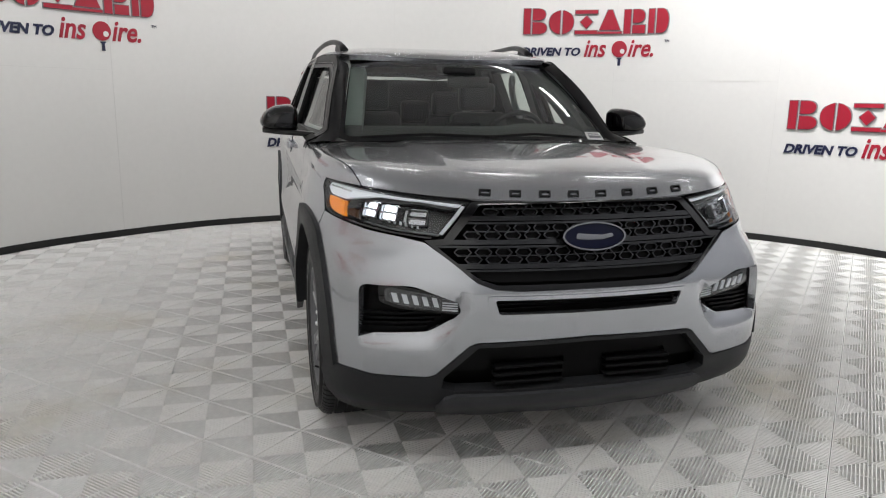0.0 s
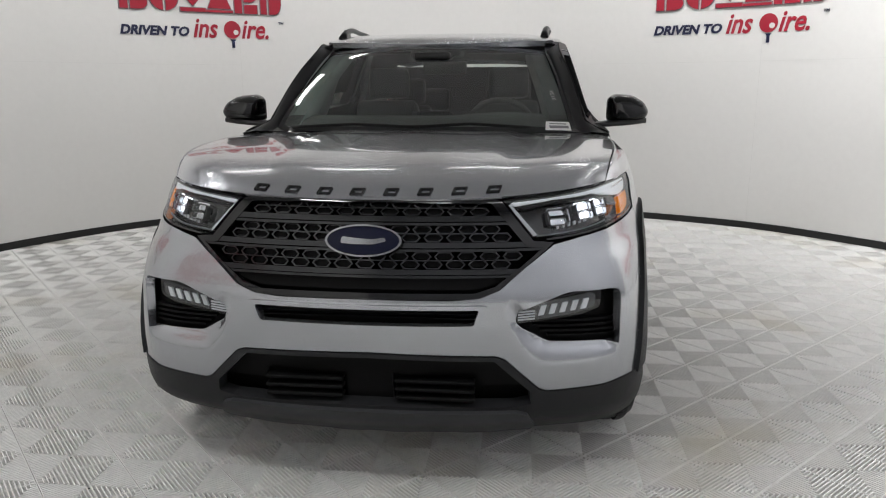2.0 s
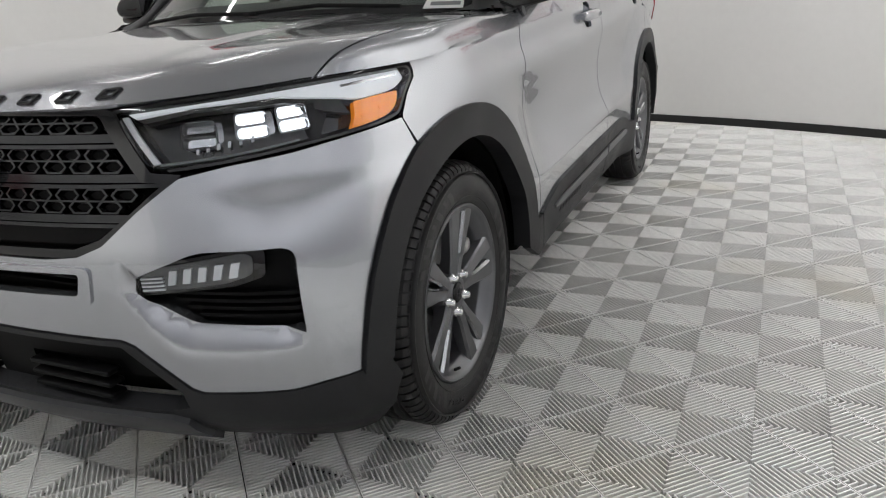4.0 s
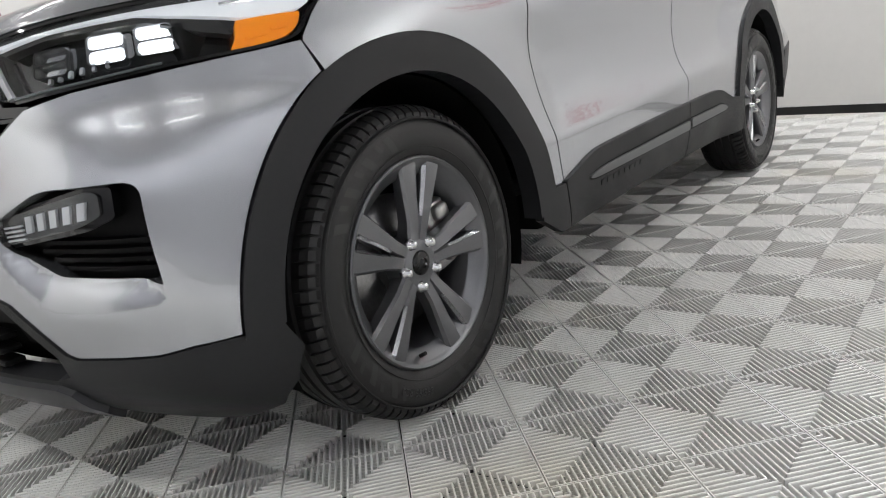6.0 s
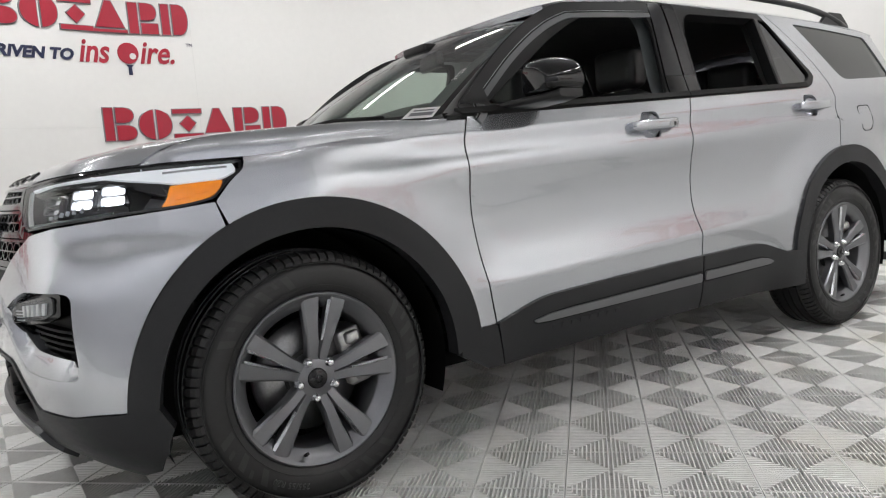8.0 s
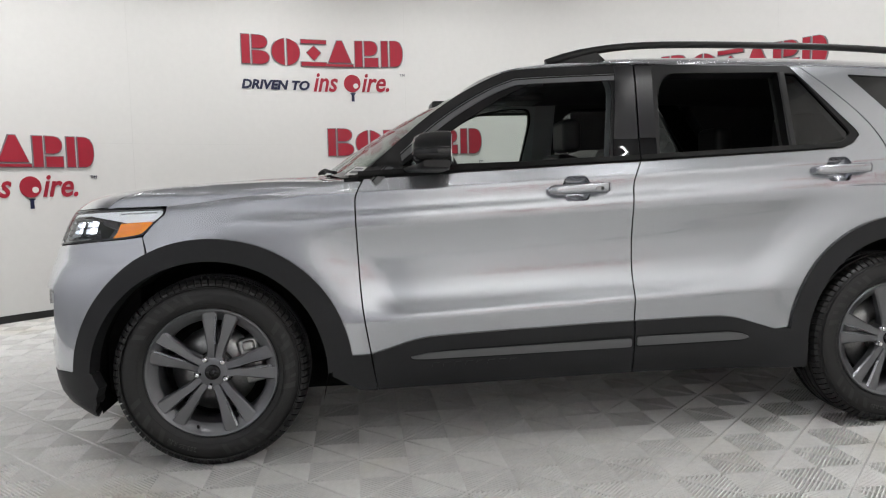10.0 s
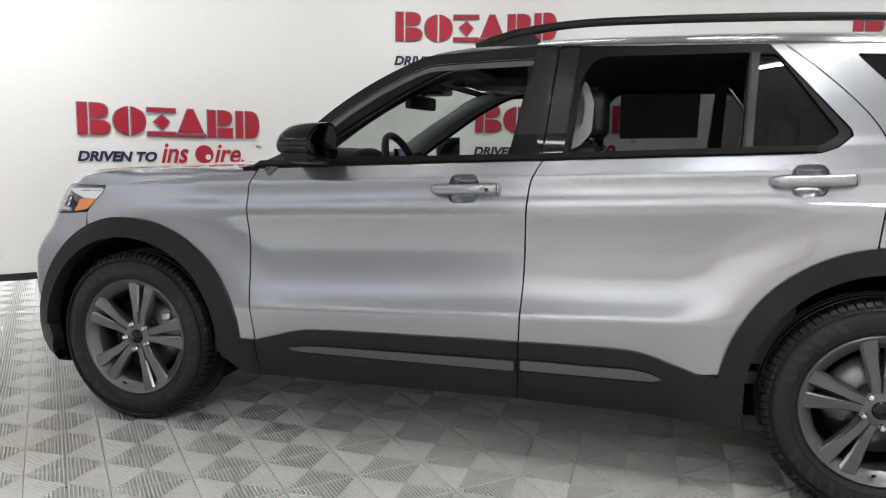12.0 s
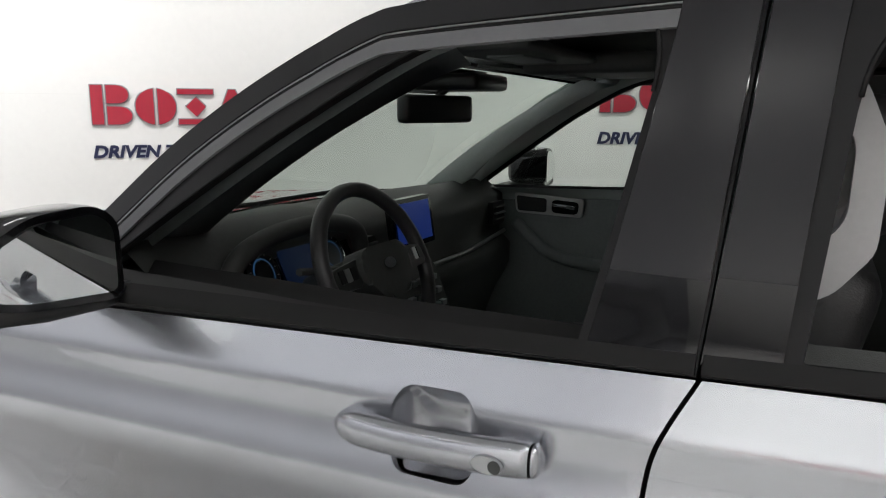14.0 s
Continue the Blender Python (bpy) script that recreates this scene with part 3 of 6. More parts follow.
HOOD_SIDE = curve((-0.42, 0.795), (-0.35, 0.811), (-0.18, 0.843), (0.04, 0.872), (0.3, 0.885), (0.62, 0.868))
ROOF_MID = curve((1.1, 1.605), (1.2, 1.640), (1.35, 1.680), (1.6, 1.718), (2.0, 1.740), (2.6, 1.742), (3.2, 1.727), (3.9, 1.66), (4.0, 1.64))
ROOF_EDGE = curve((1.1, 1.575), (1.25, 1.622), (1.35, 1.645), (1.6, 1.664), (2.2, 1.668), (2.6, 1.660), (3.0, 1.645), (3.6, 1.61), (4.0, 1.57))


def roof_z(x, y):
    return ROOF_MID(y) - (ROOF_MID(y) - ROOF_EDGE(y)) * (abs(x) / 0.745) ** 5


def arc(cy, cz, r, a0, a1, n=28):
    return [(cy + r * math.cos(math.radians(a0 + (a1 - a0) * i / n)), cz + r * math.sin(math.radians(a0 + (a1 - a0) * i / n))) for i in range(n + 1)]


FRONT_ARCH = (0.02, 0.39)
FRONT_IN = (0.005, 0.39)
REAR_ARCH = (3.035, 0.41)
ARCH_OUT, ARCH_IN = 0.556, 0.468
REAR_OUT, REAR_IN = 0.552, 0.465

car = thing("suv", "silver mid-size SUV with black trim and dark alloy wheels", "car")

# ---- hood ----
hood_front = []
for i in range(-20, 21):
    x = 0.795 * i / 20
    hood_front.append((x, hood_edge(x)))
hood_right = [(HOOD_SIDE(y), y) for y in (-0.41, -0.36, -0.3, -0.15, 0.0, 0.2, 0.4, 0.56)]
hood_back = [(0.84, 0.59), (0.6, 0.50), (0.3, 0.44), (0.0, 0.42), (-0.3, 0.44), (-0.6, 0.50), (-0.84, 0.59)]
hood_left = [(-x, y) for x, y in reversed(hood_right)]
hood = panel("hood", hood_front + hood_right + hood_back + hood_left, lambda x, y: (x, y, hood_z(x, y)), (0, 0, 1), PAINT, car, step=0.03, rim=0.010,
             label="silver hood with raised centre")
# eight plain dark pieces along the hood's lip
for i in range(8):
    x0 = -0.405 + i * 0.1130
    slab = [(x0, 0.016), (x0 + 0.044, 0.016), (x0 + 0.052, 0.040), (x0 + 0.008, 0.040)]
    gap = [(x0 + 0.012, 0.0215), (x0 + 0.041, 0.0215), (x0 + 0.0445, 0.0345), (x0 + 0.0155, 0.0345)]
    panel("hood_badge", slab, lambda u, v: (u, hood_edge(u) + v, hood_z(u, hood_edge(u) + v)), (0, -0.6, 1), GLOSS_BLACK, hood,
          holes=[gap], step=0.02, rim=0.006, lift=0.005, label="small black badge piece")


# ---- front bumper ----
def mirrored(points):
    """The full outline from its +x half, which runs from the middle to the middle."""
    return list(points) + [(-x, z) for x, z in reversed(points) if abs(x) > 1e-6]


arch_edge = [(nose_x(y, z), z) for y, z in arc(*FRONT_ARCH, ARCH_OUT + 0.004, 117, 177, 16)]
GRILLE_EDGE = [(0.0, 0.737), (0.29, 0.735), (0.37, 0.742), (0.435, 0.768), (0.52, 0.84), (0.605, 0.905)]
bumper_half = [(0.0, 0.733), (0.29, 0.731), (0.375, 0.738), (0.44, 0.763), (0.525, 0.835), (0.612, 0.900), (0.70, 0.917), (0.80, 0.928), (0.862, 0.940), (0.895, 0.947), (nose_x(-0.2485, 0.956), 0.956)]
bumper_half += arch_edge
bumper_half += [(0.86, 0.418), (0.80, 0.408), (0.60, 0.402), (0.575, 0.412), (0.46, 0.525), (0.43, 0.537), (0.0, 0.550)]
POCKET = [(0.842, 0.748), (0.845, 0.548), (0.78, 0.562), (0.60, 0.572), (0.51, 0.625), (0.49, 0.655), (0.50, 0.69), (0.66, 0.752)]
POCKET_R = [0.035, 0.004, 0.01, 0.02, 0.02, 0.01, 0.02, 0.03]
SLOT = [(-0.375, 0.703), (-0.355, 0.645), (0.355, 0.645), (0.375, 0.703)]
SHELF_TOP = curve((0.46, 0.665), (0.49, 0.650), (0.51, 0.625), (0.60, 0.572), (0.78, 0.562), (0.845, 0.535), (0.9, 0.53))
SHELF_LOW = curve((0.46, 0.650), (0.49, 0.600), (0.54, 0.530), (0.575, 0.492), (0.61, 0.484), (0.74, 0.492), (0.845, 0.508), (0.9, 0.512))


def bumper_at(x, z):
    """The nose with a sloping shelf let in below each fog pocket."""
    u = abs(x)
    cut = 0.0
    if 0.465 < u < 0.846:
        low, high = SHELF_LOW(u), SHELF_TOP(u)
        cut = 0.034 * min(max((z - low) / max(high - low, 0.01), 0.0), 1.0) ** 2 * min((u - 0.465) / 0.06, 1.0) * min((0.846 - u) / 0.05, 1.0)
        if z > high + 0.03:
            cut *= max(0.0, 1 - (z - high - 0.03) / 0.05)
    return (x, nose_y(x, z) + cut, z)


pocket_p = rounded(POCKET, POCKET_R)
pocket_n = [(-p[0], p[1]) for p in reversed(pocket_p)]
slot_line = rounded(SLOT, 0.012)
bumper = panel("front_bumper", mirrored(bumper_half), bumper_at, (0, -1, 0), PAINT, car, holes=[pocket_p, pocket_n, slot_line], step=0.018, rim=0.03,
               label="silver painted front bumper")
# a raised frame round the centre slot
wide = rounded([(-0.405, 0.715), (-0.385, 0.622), (0.385, 0.622), (0.405, 0.715)], 0.02)
panel("slot_frame", wide, nose, (0, -1, 0), PAINT, bumper, holes=[rounded([(-0.375, 0.701), (-0.357, 0.647), (0.357, 0.647), (0.375, 0.701)], 0.012)],
      step=0.06, rim=0.03, lift=0.006)


def inset(back):
    return lambda x, z: (x, nose_y(x, z) + back, z)


panel("slot_back", [(-0.39, 0.71), (-0.39, 0.635), (0.39, 0.635), (0.39, 0.71)], inset(0.07), (0, -1, 0), DARK_VOID, bumper, step=0.1, rim=0)
for z in (0.658, 0.675):
    part("slot_slat", block((-0.36, -0.765, z - 0.003), (0.36, -0.74, z + 0.003), 0.002), INTAKE, bumper)

# lower intake, lower cladding and skid strip
lower_half = [(0.0, 0.545), (0.43, 0.532), (0.46, 0.520), (0.572, 0.408), (0.60, 0.398), (0.80, 0.404), (0.86, 0.414), (0.915, 0.416), (0.952, 0.418),
              (0.962, 0.36), (0.945, 0.29), (0.90, 0.235), (0.80, 0.20), (0.60, 0.19), (0.0, 0.20)]
intake_half = [(0.0, 0.530), (0.425, 0.518), (0.545, 0.40), (0.55, 0.355), (0.50, 0.342), (0.0, 0.350)]
lower = panel("lower_bumper", mirrored(lower_half), nose, (0, -1, 0), CLADDING, car, holes=[mirrored(intake_half)], step=0.04, rim=0.05, lift=0.004,
              label="dark grey moulded lower bumper")
panel("intake_back", mirrored([(0, 0.55), (0.47, 0.54), (0.6, 0.40), (0.6, 0.33), (0, 0.33)]), inset(0.10), (0, -1, 0), DARK_VOID, lower, step=0.1, rim=0)
for z in (0.375, 0.405, 0.435):
    for x0, x1 in ((-0.36, -0.09), (0.09, 0.36)):
        part("intake_slat", block((x0, -0.775, z - 0.006), (x1, -0.73, z + 0.006), 0.004), INTAKE, lower)
panel("intake_shelf", mirrored([(0, 0.525), (0.42, 0.513), (0.53, 0.41), (0.38, 0.41), (0.36, 0.455), (0.0, 0.455)]), inset(0.045), (0, -1, 0), INTAKE, lower, step=0.08, rim=0.02)
panel("intake_post", [(-0.08, 0.46), (-0.08, 0.345), (0.08, 0.345), (0.08, 0.46)], inset(0.045), (0, -1, 0), INTAKE, lower, step=0.08, rim=0.02)
skid_half = [(0.0, 0.335), (0.50, 0.330), (0.535, 0.318), (0.56, 0.265), (0.545, 0.232), (0.45, 0.222), (0.41, 0.208), (0.32, 0.206), (0.29, 0.222), (0.16, 0.222), (0.13, 0.206), (0.05, 0.206), (0.03, 0.222), (0, 0.222)]
panel("skid_strip", mirrored(skid_half), nose, (0, -1, 0), SKID, lower, step=0.05, rim=0.03, lift=0.020, label="grey skid strip with notches")


# ---- fog lamp pockets ----
def fog(side):
    def n(back):
        return lambda x, z: (side * x, nose_y(x, z) + back, z)
    panel("fog_pocket", rounded([(0.875, 0.775), (0.875, 0.515), (0.58, 0.545), (0.47, 0.63), (0.46, 0.70), (0.64, 0.775)], 0.02), n(0.075), (0, -1, 0), INTAKE, bumper, step=0.06, rim=0)
    for i in range(4):
        z = 0.582 + 0.019 * i
        x0 = 0.60 - 0.025 * i
        panel("fog_louvre", [(x0, z), (0.83, z - 0.012), (0.83, z - 0.004), (x0, z + 0.008)], n(0.052), (0, -1, 0), INTAKE, bumper, step=0.08, rim=0.03)
    lamp_line = rounded([(0.495, 0.645), (0.495, 0.682), (0.53, 0.705), (0.735, 0.738), (0.755, 0.73), (0.752, 0.690), (0.70, 0.672)], 0.012)
    lamp = panel("fog_lamp", lamp_line, n(0.030), (0, -1, 0), FOG_FACE, car, step=0.05, rim=0.03, label="slim clear fog lamp")
    panel("lamp_shell", rounded([(0.488, 0.637), (0.488, 0.686), (0.53, 0.713), (0.74, 0.748), (0.775, 0.74), (0.772, 0.682), (0.71, 0.662)], 0.012), n(0.036), (0, -1, 0), GLOSS_BLACK, lamp, step=0.05, rim=0.03)
    for i in range(5):
        x0 = 0.565 + 0.035 * i
        z0 = 0.668 + 0.004 * i
        panel("light_guide", [(x0, z0), (x0 + 0.018, z0 + 0.002), (x0 + 0.028, z0 + 0.036), (x0 + 0.010, z0 + 0.034)], n(0.024), (0, -1, 0), LAMP_SOFT, lamp, step=0.05, rim=0.008)
    for i in range(4):
        z0 = 0.652 + 0.009 * i
        panel("lens_rib", [(0.50, z0), (0.555, z0 + 0.004), (0.555, z0 + 0.008), (0.50, z0 + 0.004)], n(0.025), (0, -1, 0), LAMP_SOFT, lamp, step=0.05, rim=0.006)
    o = panel("lens", lamp_line, n(0.014), (0, -1, 0), CLEAR_LENS, lamp, step=0.05, rim=0.0)
    o.visible_shadow = False


both(fog)


# ---- grille ----
grille = new("grille")
grille.parent = car
grille_half = [(0.0, 1.046), (0.40, 1.040), (0.425, 1.03), (0.475, 0.955), (0.535, 0.912), (0.60, 0.902), (0.515, 0.832), (0.432, 0.762), (0.37, 0.738), (0.0, 0.734)]
panel("grille_back", mirrored(grille_half), inset(0.075), (0, -1, 0), DARK_VOID, grille, step=0.08, rim=0)
outer = mirrored([(0.0, 1.050), (0.405, 1.046), (0.44, 1.036), (0.545, 0.912), (0.612, 0.906), (0.522, 0.830), (0.437, 0.757), (0.37, 0.733), (0.0, 0.731)])
inner_line = mirrored([(0.0, 1.036), (0.40, 1.030), (0.41, 1.024), (0.525, 0.893), (0.575, 0.890), (0.505, 0.832), (0.425, 0.773), (0.36, 0.752), (0.0, 0.752)])
panel("grille_surround", outer, inset(0.010), (0, -1, 0), GLOSS_BLACK, grille, holes=[inner_line], step=0.05, rim=0.05, label="gloss black grille surround")


def grille_reach(z):
    """Half the grille's clear width at z."""
    return curve((0.74, 0.36), (0.775, 0.425), (0.83, 0.50), (0.888, 0.572), (0.90, 0.525), (0.96, 0.468), (1.03, 0.405))(z)


for z, thick in ((0.984, 0.0085), (0.968, 0.004), (0.902, 0.0085), (0.886, 0.004), (0.818, 0.0085), (0.803, 0.004)):
    r = grille_reach(z) + 0.02
    panel("grille_bar", [(-r, z - thick), (r, z - thick), (r, z + thick), (-r, z + thick)], inset(0.012), (0, -1, 0), GRILLE, grille, step=0.06, rim=0.04)
low_bar = mirrored([(0.0, 0.795), (0.455, 0.793), (0.43, 0.775), (0.36, 0.757), (0.0, 0.757)])
panel("grille_shelf", low_bar, inset(0.035), (0, -1, 0), INTAKE, grille, step=0.06, rim=0.03)


def hexagon(cx, cz, w, h):
    return [(cx - w / 2, cz), (cx - w * 0.3, cz - h / 2), (cx + w * 0.3, cz - h / 2), (cx + w / 2, cz), (cx + w * 0.3, cz + h / 2), (cx - w * 0.3, cz + h / 2)]


for low_z, high_z in ((0.828, 0.878), (0.912, 0.962), (0.994, 1.036)):
    pitch, tall = 0.0735, (high_z - low_z) / 2
    for row in (0, 1):
        cz = low_z + tall * (row + 0.5)
        for i in range(-8, 9):
            cx = pitch * (i + 0.5 * row)
            if abs(cx) + 0.03 > grille_reach(cz) + 0.015:
                continue
            panel("grille_cell", hexagon(cx, cz, 0.066, tall + 0.004), inset(0.02), (0, -1, 0), GRILLE, grille,
                  holes=[hexagon(cx, cz, 0.054, tall - 0.004)], step=0.2, rim=0.022)
            panel("cell_bowl", hexagon(cx, cz - tall * 0.12, 0.050, tall * 0.62), inset(0.034), (0, -1, -0.2), INTAKE, grille, step=0.2, rim=0.02)

BADGE_RING = principled("worn_chrome_ring", (0.22, 0.225, 0.24), 0.2, 1.0)
badge = new("oval_badge")
badge.parent = car
oval = lambda a, b: [(a * math.cos(2 * math.pi * i / 40), 0.924 + b * math.sin(2 * math.pi * i / 40)) for i in range(40)]
panel("badge_ring", oval(0.125, 0.0505), lambda x, z: (x, -0.797 + 0.25 * x * x + (z - 0.924) * 0.3, z), (0, -1, 0.3), BADGE_RING, badge, holes=[oval(0.1175, 0.0450)], step=0.05, rim=0.02)
panel("badge_field", oval(0.118, 0.0452), lambda x, z: (x, -0.793 + 0.35 * x * x + (z - 0.924) * 0.3 + 2.0 * (z - 0.924) ** 2, z), (0, -1, 0.3), BLUE, badge, step=0.03, rim=0.004)
wave = [(-0.075, 0.915), (-0.03, 0.912), (0.03, 0.912), (0.075, 0.922), (0.07, 0.934), (0.03, 0.928), (-0.03, 0.932), (-0.07, 0.936)]
panel("badge_wave", rounded(wave, 0.008), lambda x, z: (x, -0.7962 + 0.35 * x * x + (z - 0.924) * 0.3 + 2.0 * (z - 0.924) ** 2, z), (0, -1, 0.3), BADGE_RING, badge, step=0.04, rim=0.002,
      label="plain silver wave")


# ---- headlights ----
LAMP_C = (0.30, -0.15)


def lamp_u(x, y):
    """Angle round the lamp's middle, as a length."""
    return 0.55 * math.atan2(y - LAMP_C[1], x - LAMP_C[0])


def lamp_at(u, z, depth=0.0):
    """A point of the nose at angle u and height z, pushed in by depth."""
    c, s = math.cos(u / 0.55), math.sin(u / 0.55)
    lo, hi = 0.2, 0.9
    for _ in range(22):
        mid = (lo + hi) / 2
        x, y = LAMP_C[0] + mid * c, LAMP_C[1] + mid * s
        if abs(x) < 1.1 and nose_y(x, z) < y:
            lo = mid
        else:
            hi = mid
    return (LAMP_C[0] + (lo - depth) * c, LAMP_C[1] + (lo - depth) * s, z)


def headlight(side):
    def n(depth):
        def at(u, z):
            x, y, zz = lamp_at(u, z, depth)
            return (side * x, y, zz)
        return at
    fx = lambda x, z: (lamp_u(x, nose_y(x, z)), z)
    fy = lambda x, y, z: (lamp_u(x, y), z)
    out = (side * 0.6, -1, 0)
    line = [fx(0.442, 1.040), fx(0.60, 1.057), fx(0.74, 1.068), fy(0.806, -0.405, 1.0725), fy(0.862, -0.288, 1.0745), fy(0.902, -0.175, 1.0755), fy(0.908, -0.156, 1.068), fy(0.914, -0.160, 1.044),
            fy(0.916, -0.205, 1.008), fy(0.919, -0.246, 0.966), fy(0.90, -0.31, 0.953), fy(0.872, -0.389, 0.947), fx(0.812, 0.938), fx(0.717, 0.925), fx(0.58, 0.912), fx(0.545, 0.918)]
    rad = [0.006, 0.1, 0.1, 0.1, 0.1, 0.012, 0.01, 0.02, 0.05, 0.016, 0.03, 0.05, 0.1, 0.1, 0.012, 0.01]
    outline = rounded(line, rad)
    area = sum(outline[i - 1][0] * outline[i][1] - outline[i][0] * outline[i - 1][1] for i in range(len(outline)))

    def shrink(by):
        got = []
        for i, p in enumerate(outline):
            d = (Vector(outline[(i + 1) % len(outline)]) - Vector(outline[i - 1])).normalized()
            nrm = Vector((-d.y, d.x)) if area > 0 else Vector((d.y, -d.x))
            got.append((p[0] + nrm.x * by, p[1] + nrm.y * by))
        return got
    small = shrink(0.006)
    unit = panel("headlight", outline, n(0.003), out, GLOSS_BLACK, car, holes=[small], step=0.05, rim=0.05, label="LED headlight with amber side marker")
    panel("lamp_tray", shrink(0.002), n(0.055), out, GLOSS_BLACK, unit, step=0.06, rim=0)
    # frosted guide along the top, broader at the outer end
    strip = [fx(0.47, 1.031), fx(0.60, 1.048), fx(0.74, 1.059), fy(0.806, -0.405, 1.064), fy(0.862, -0.288, 1.067), fy(0.900, -0.180, 1.067), fy(0.912, -0.170, 1.042),
             fy(0.90, -0.215, 1.020), fy(0.862, -0.33, 1.014), fy(0.835, -0.365, 1.022), fx(0.76, 1.044), fx(0.62, 1.038), fx(0.49, 1.021)]
    panel("day_strip", rounded(strip, [0.004, 0.05, 0.05, 0.05, 0.05, 0.01, 0.01, 0.02, 0.02, 0.02, 0.04, 0.04, 0.004]), n(0.022), out, DAY_GLOW, unit, step=0.03, rim=0.014, label="pale daytime light strip")
    ridge = [fy(0.83, -0.36, 1.050), fy(0.862, -0.288, 1.054), fy(0.90, -0.195, 1.056), fy(0.90, -0.195, 1.051), fy(0.862, -0.288, 1.048), fy(0.83, -0.36, 1.045)]
    panel("strip_ridge", ridge, n(0.018), out, CHROME, unit, step=0.05, rim=0.004)
    amber = [fy(0.862, -0.352, 1.010), fy(0.885, -0.28, 1.015), fy(0.905, -0.212, 1.017), fy(0.912, -0.232, 0.985), fy(0.905, -0.272, 0.966), fy(0.885, -0.335, 0.957), fy(0.872, -0.385, 0.953), fy(0.868, -0.365, 0.975)]
    mark = panel("side_marker", rounded(amber, [0.006, 0.05, 0.008, 0.03, 0.02, 0.05, 0.005, 0.01]), n(0.016), out, AMBER, unit, step=0.02, rim=0.015, label="amber side marker")
    for k in range(2):
        glint = [fy(0.872, -0.345 + 0.06 * k, 0.979 + 0.012 * k), fy(0.886, -0.30 + 0.05 * k, 0.984 + 0.012 * k), fy(0.886, -0.30 + 0.05 * k, 0.976 + 0.012 * k), fy(0.872, -0.345 + 0.06 * k, 0.971 + 0.012 * k)]
        panel("marker_rib", rounded(glint, 0.003), n(0.013), out, AMBER, unit, step=0.03, rim=0.004)
    # thin guide up the inner edge
    guide = [fx(0.462, 1.022), fx(0.476, 1.024), fx(0.566, 0.928), fx(0.553, 0.925)]
    panel("inner_guide", guide, n(0.020), (0, -1, 0), LAMP_SOFT, unit, step=0.03, rim=0.008)
    low_edge = [fx(0.566, 0.927), fx(0.717, 0.938), fx(0.812, 0.951), fx(0.812, 0.947), fx(0.717, 0.934), fx(0.566, 0.922)]
    panel("lower_guide", low_edge, n(0.022), out, CABIN_GREY, unit, step=0.04, rim=0.006)
    mask = [fx(0.50, 1.016), fx(0.62, 1.033), fx(0.76, 1.040), fy(0.835, -0.372, 1.016), fy(0.858, -0.362, 0.985), fx(0.835, 1.0), fx(0.78, 1.028), fx(0.62, 1.024), fx(0.52, 1.008)]
    panel("lamp_mask", mask, n(0.026), out, SATIN_BLACK, unit, step=0.04, rim=0.02)
    for lx, lz, lit in ((0.735, 0.990, True), (0.795, 0.995, True), (0.640, 0.980, False)):
        w, h = (0.034, 0.058) if lit else (0.036, 0.052)
        u0, _ = fx(lx, lz)
        shape = lambda du, dz, a, b: rounded([(u0 + du - a, lz + dz - b), (u0 + du + a, lz + dz - b + 0.002), (u0 + du + a, lz + dz + b), (u0 + du - a, lz + dz + b - 0.002)], 0.010)
        panel("lamp_cup", shape(0, 0, w, h / 2), n(0.024), out, REFLECTOR if lit else SATIN_BLACK, unit, holes=[shape(0.002, -0.0145, w * 0.93, 0.0133), shape(0.002, 0.0135, w * 0.93, 0.0133)], step=0.02, rim=0.026)
        for dz in (-0.0145, 0.0135):
            panel("projector", shape(0.002, dz, w * 0.92, 0.0131), n(0.040), out, LAMP_GLOW if lit else CHROME, unit, step=0.02, rim=0.004)
            bowl = lambda u, z, c=(u0 + 0.002, lz + dz): n(0.022 - 0.010 * max(0, 1 - ((u - c[0]) / (w * 0.82)) ** 2) * max(0, 1 - ((z - c[1]) / 0.0115) ** 2))(u, z)
            o = panel("cup_lens", shape(0.002, dz, w * 0.82, 0.0115), bowl, out, CLEAR_LENS, unit, step=0.008, rim=0)
            o.visible_shadow = False
        panel("cup_wing", shape(w * 1.15, 0, w * 0.25, h * 0.42), n(0.036), out, REFLECTOR, unit, step=0.02, rim=0.012)
    for i in range(6):
        u0, z0 = fx(0.64 + 0.020 * i, 0.941 + 0.003 * i)
        panel("lower_rib", [(u0, z0), (u0 + 0.006, z0 + 0.001), (u0 + 0.008, z0 + 0.013), (u0 + 0.002, z0 + 0.012)], n(0.030), out, LAMP_SOFT, unit, step=0.05, rim=0.008)
    o = panel("lens", small, n(0.004), out, CLEAR_LENS, unit, step=0.03, rim=0.0)
    o.visible_shadow = False


both(headlight)

# ---- cowl, firewall and floor pan ----
part("nose_core", block((-0.80, -0.45, 0.30), (0.80, -0.30, 1.02), 0.01), DARK_VOID, car)
part("floor_pan", block((-0.62, -0.45, 0.22), (0.62, 3.9, 0.36), 0.02), DARK_VOID, car)
part("sill_core", block((-0.9, 0.62, 0.30), (0.9, 2.44, 0.5), 0.02), DARK_VOID, car)
part("engine_bay", block((-0.62, -0.3, 0.36), (0.62, 0.5, 1.0), 0.02), DARK_VOID, car)


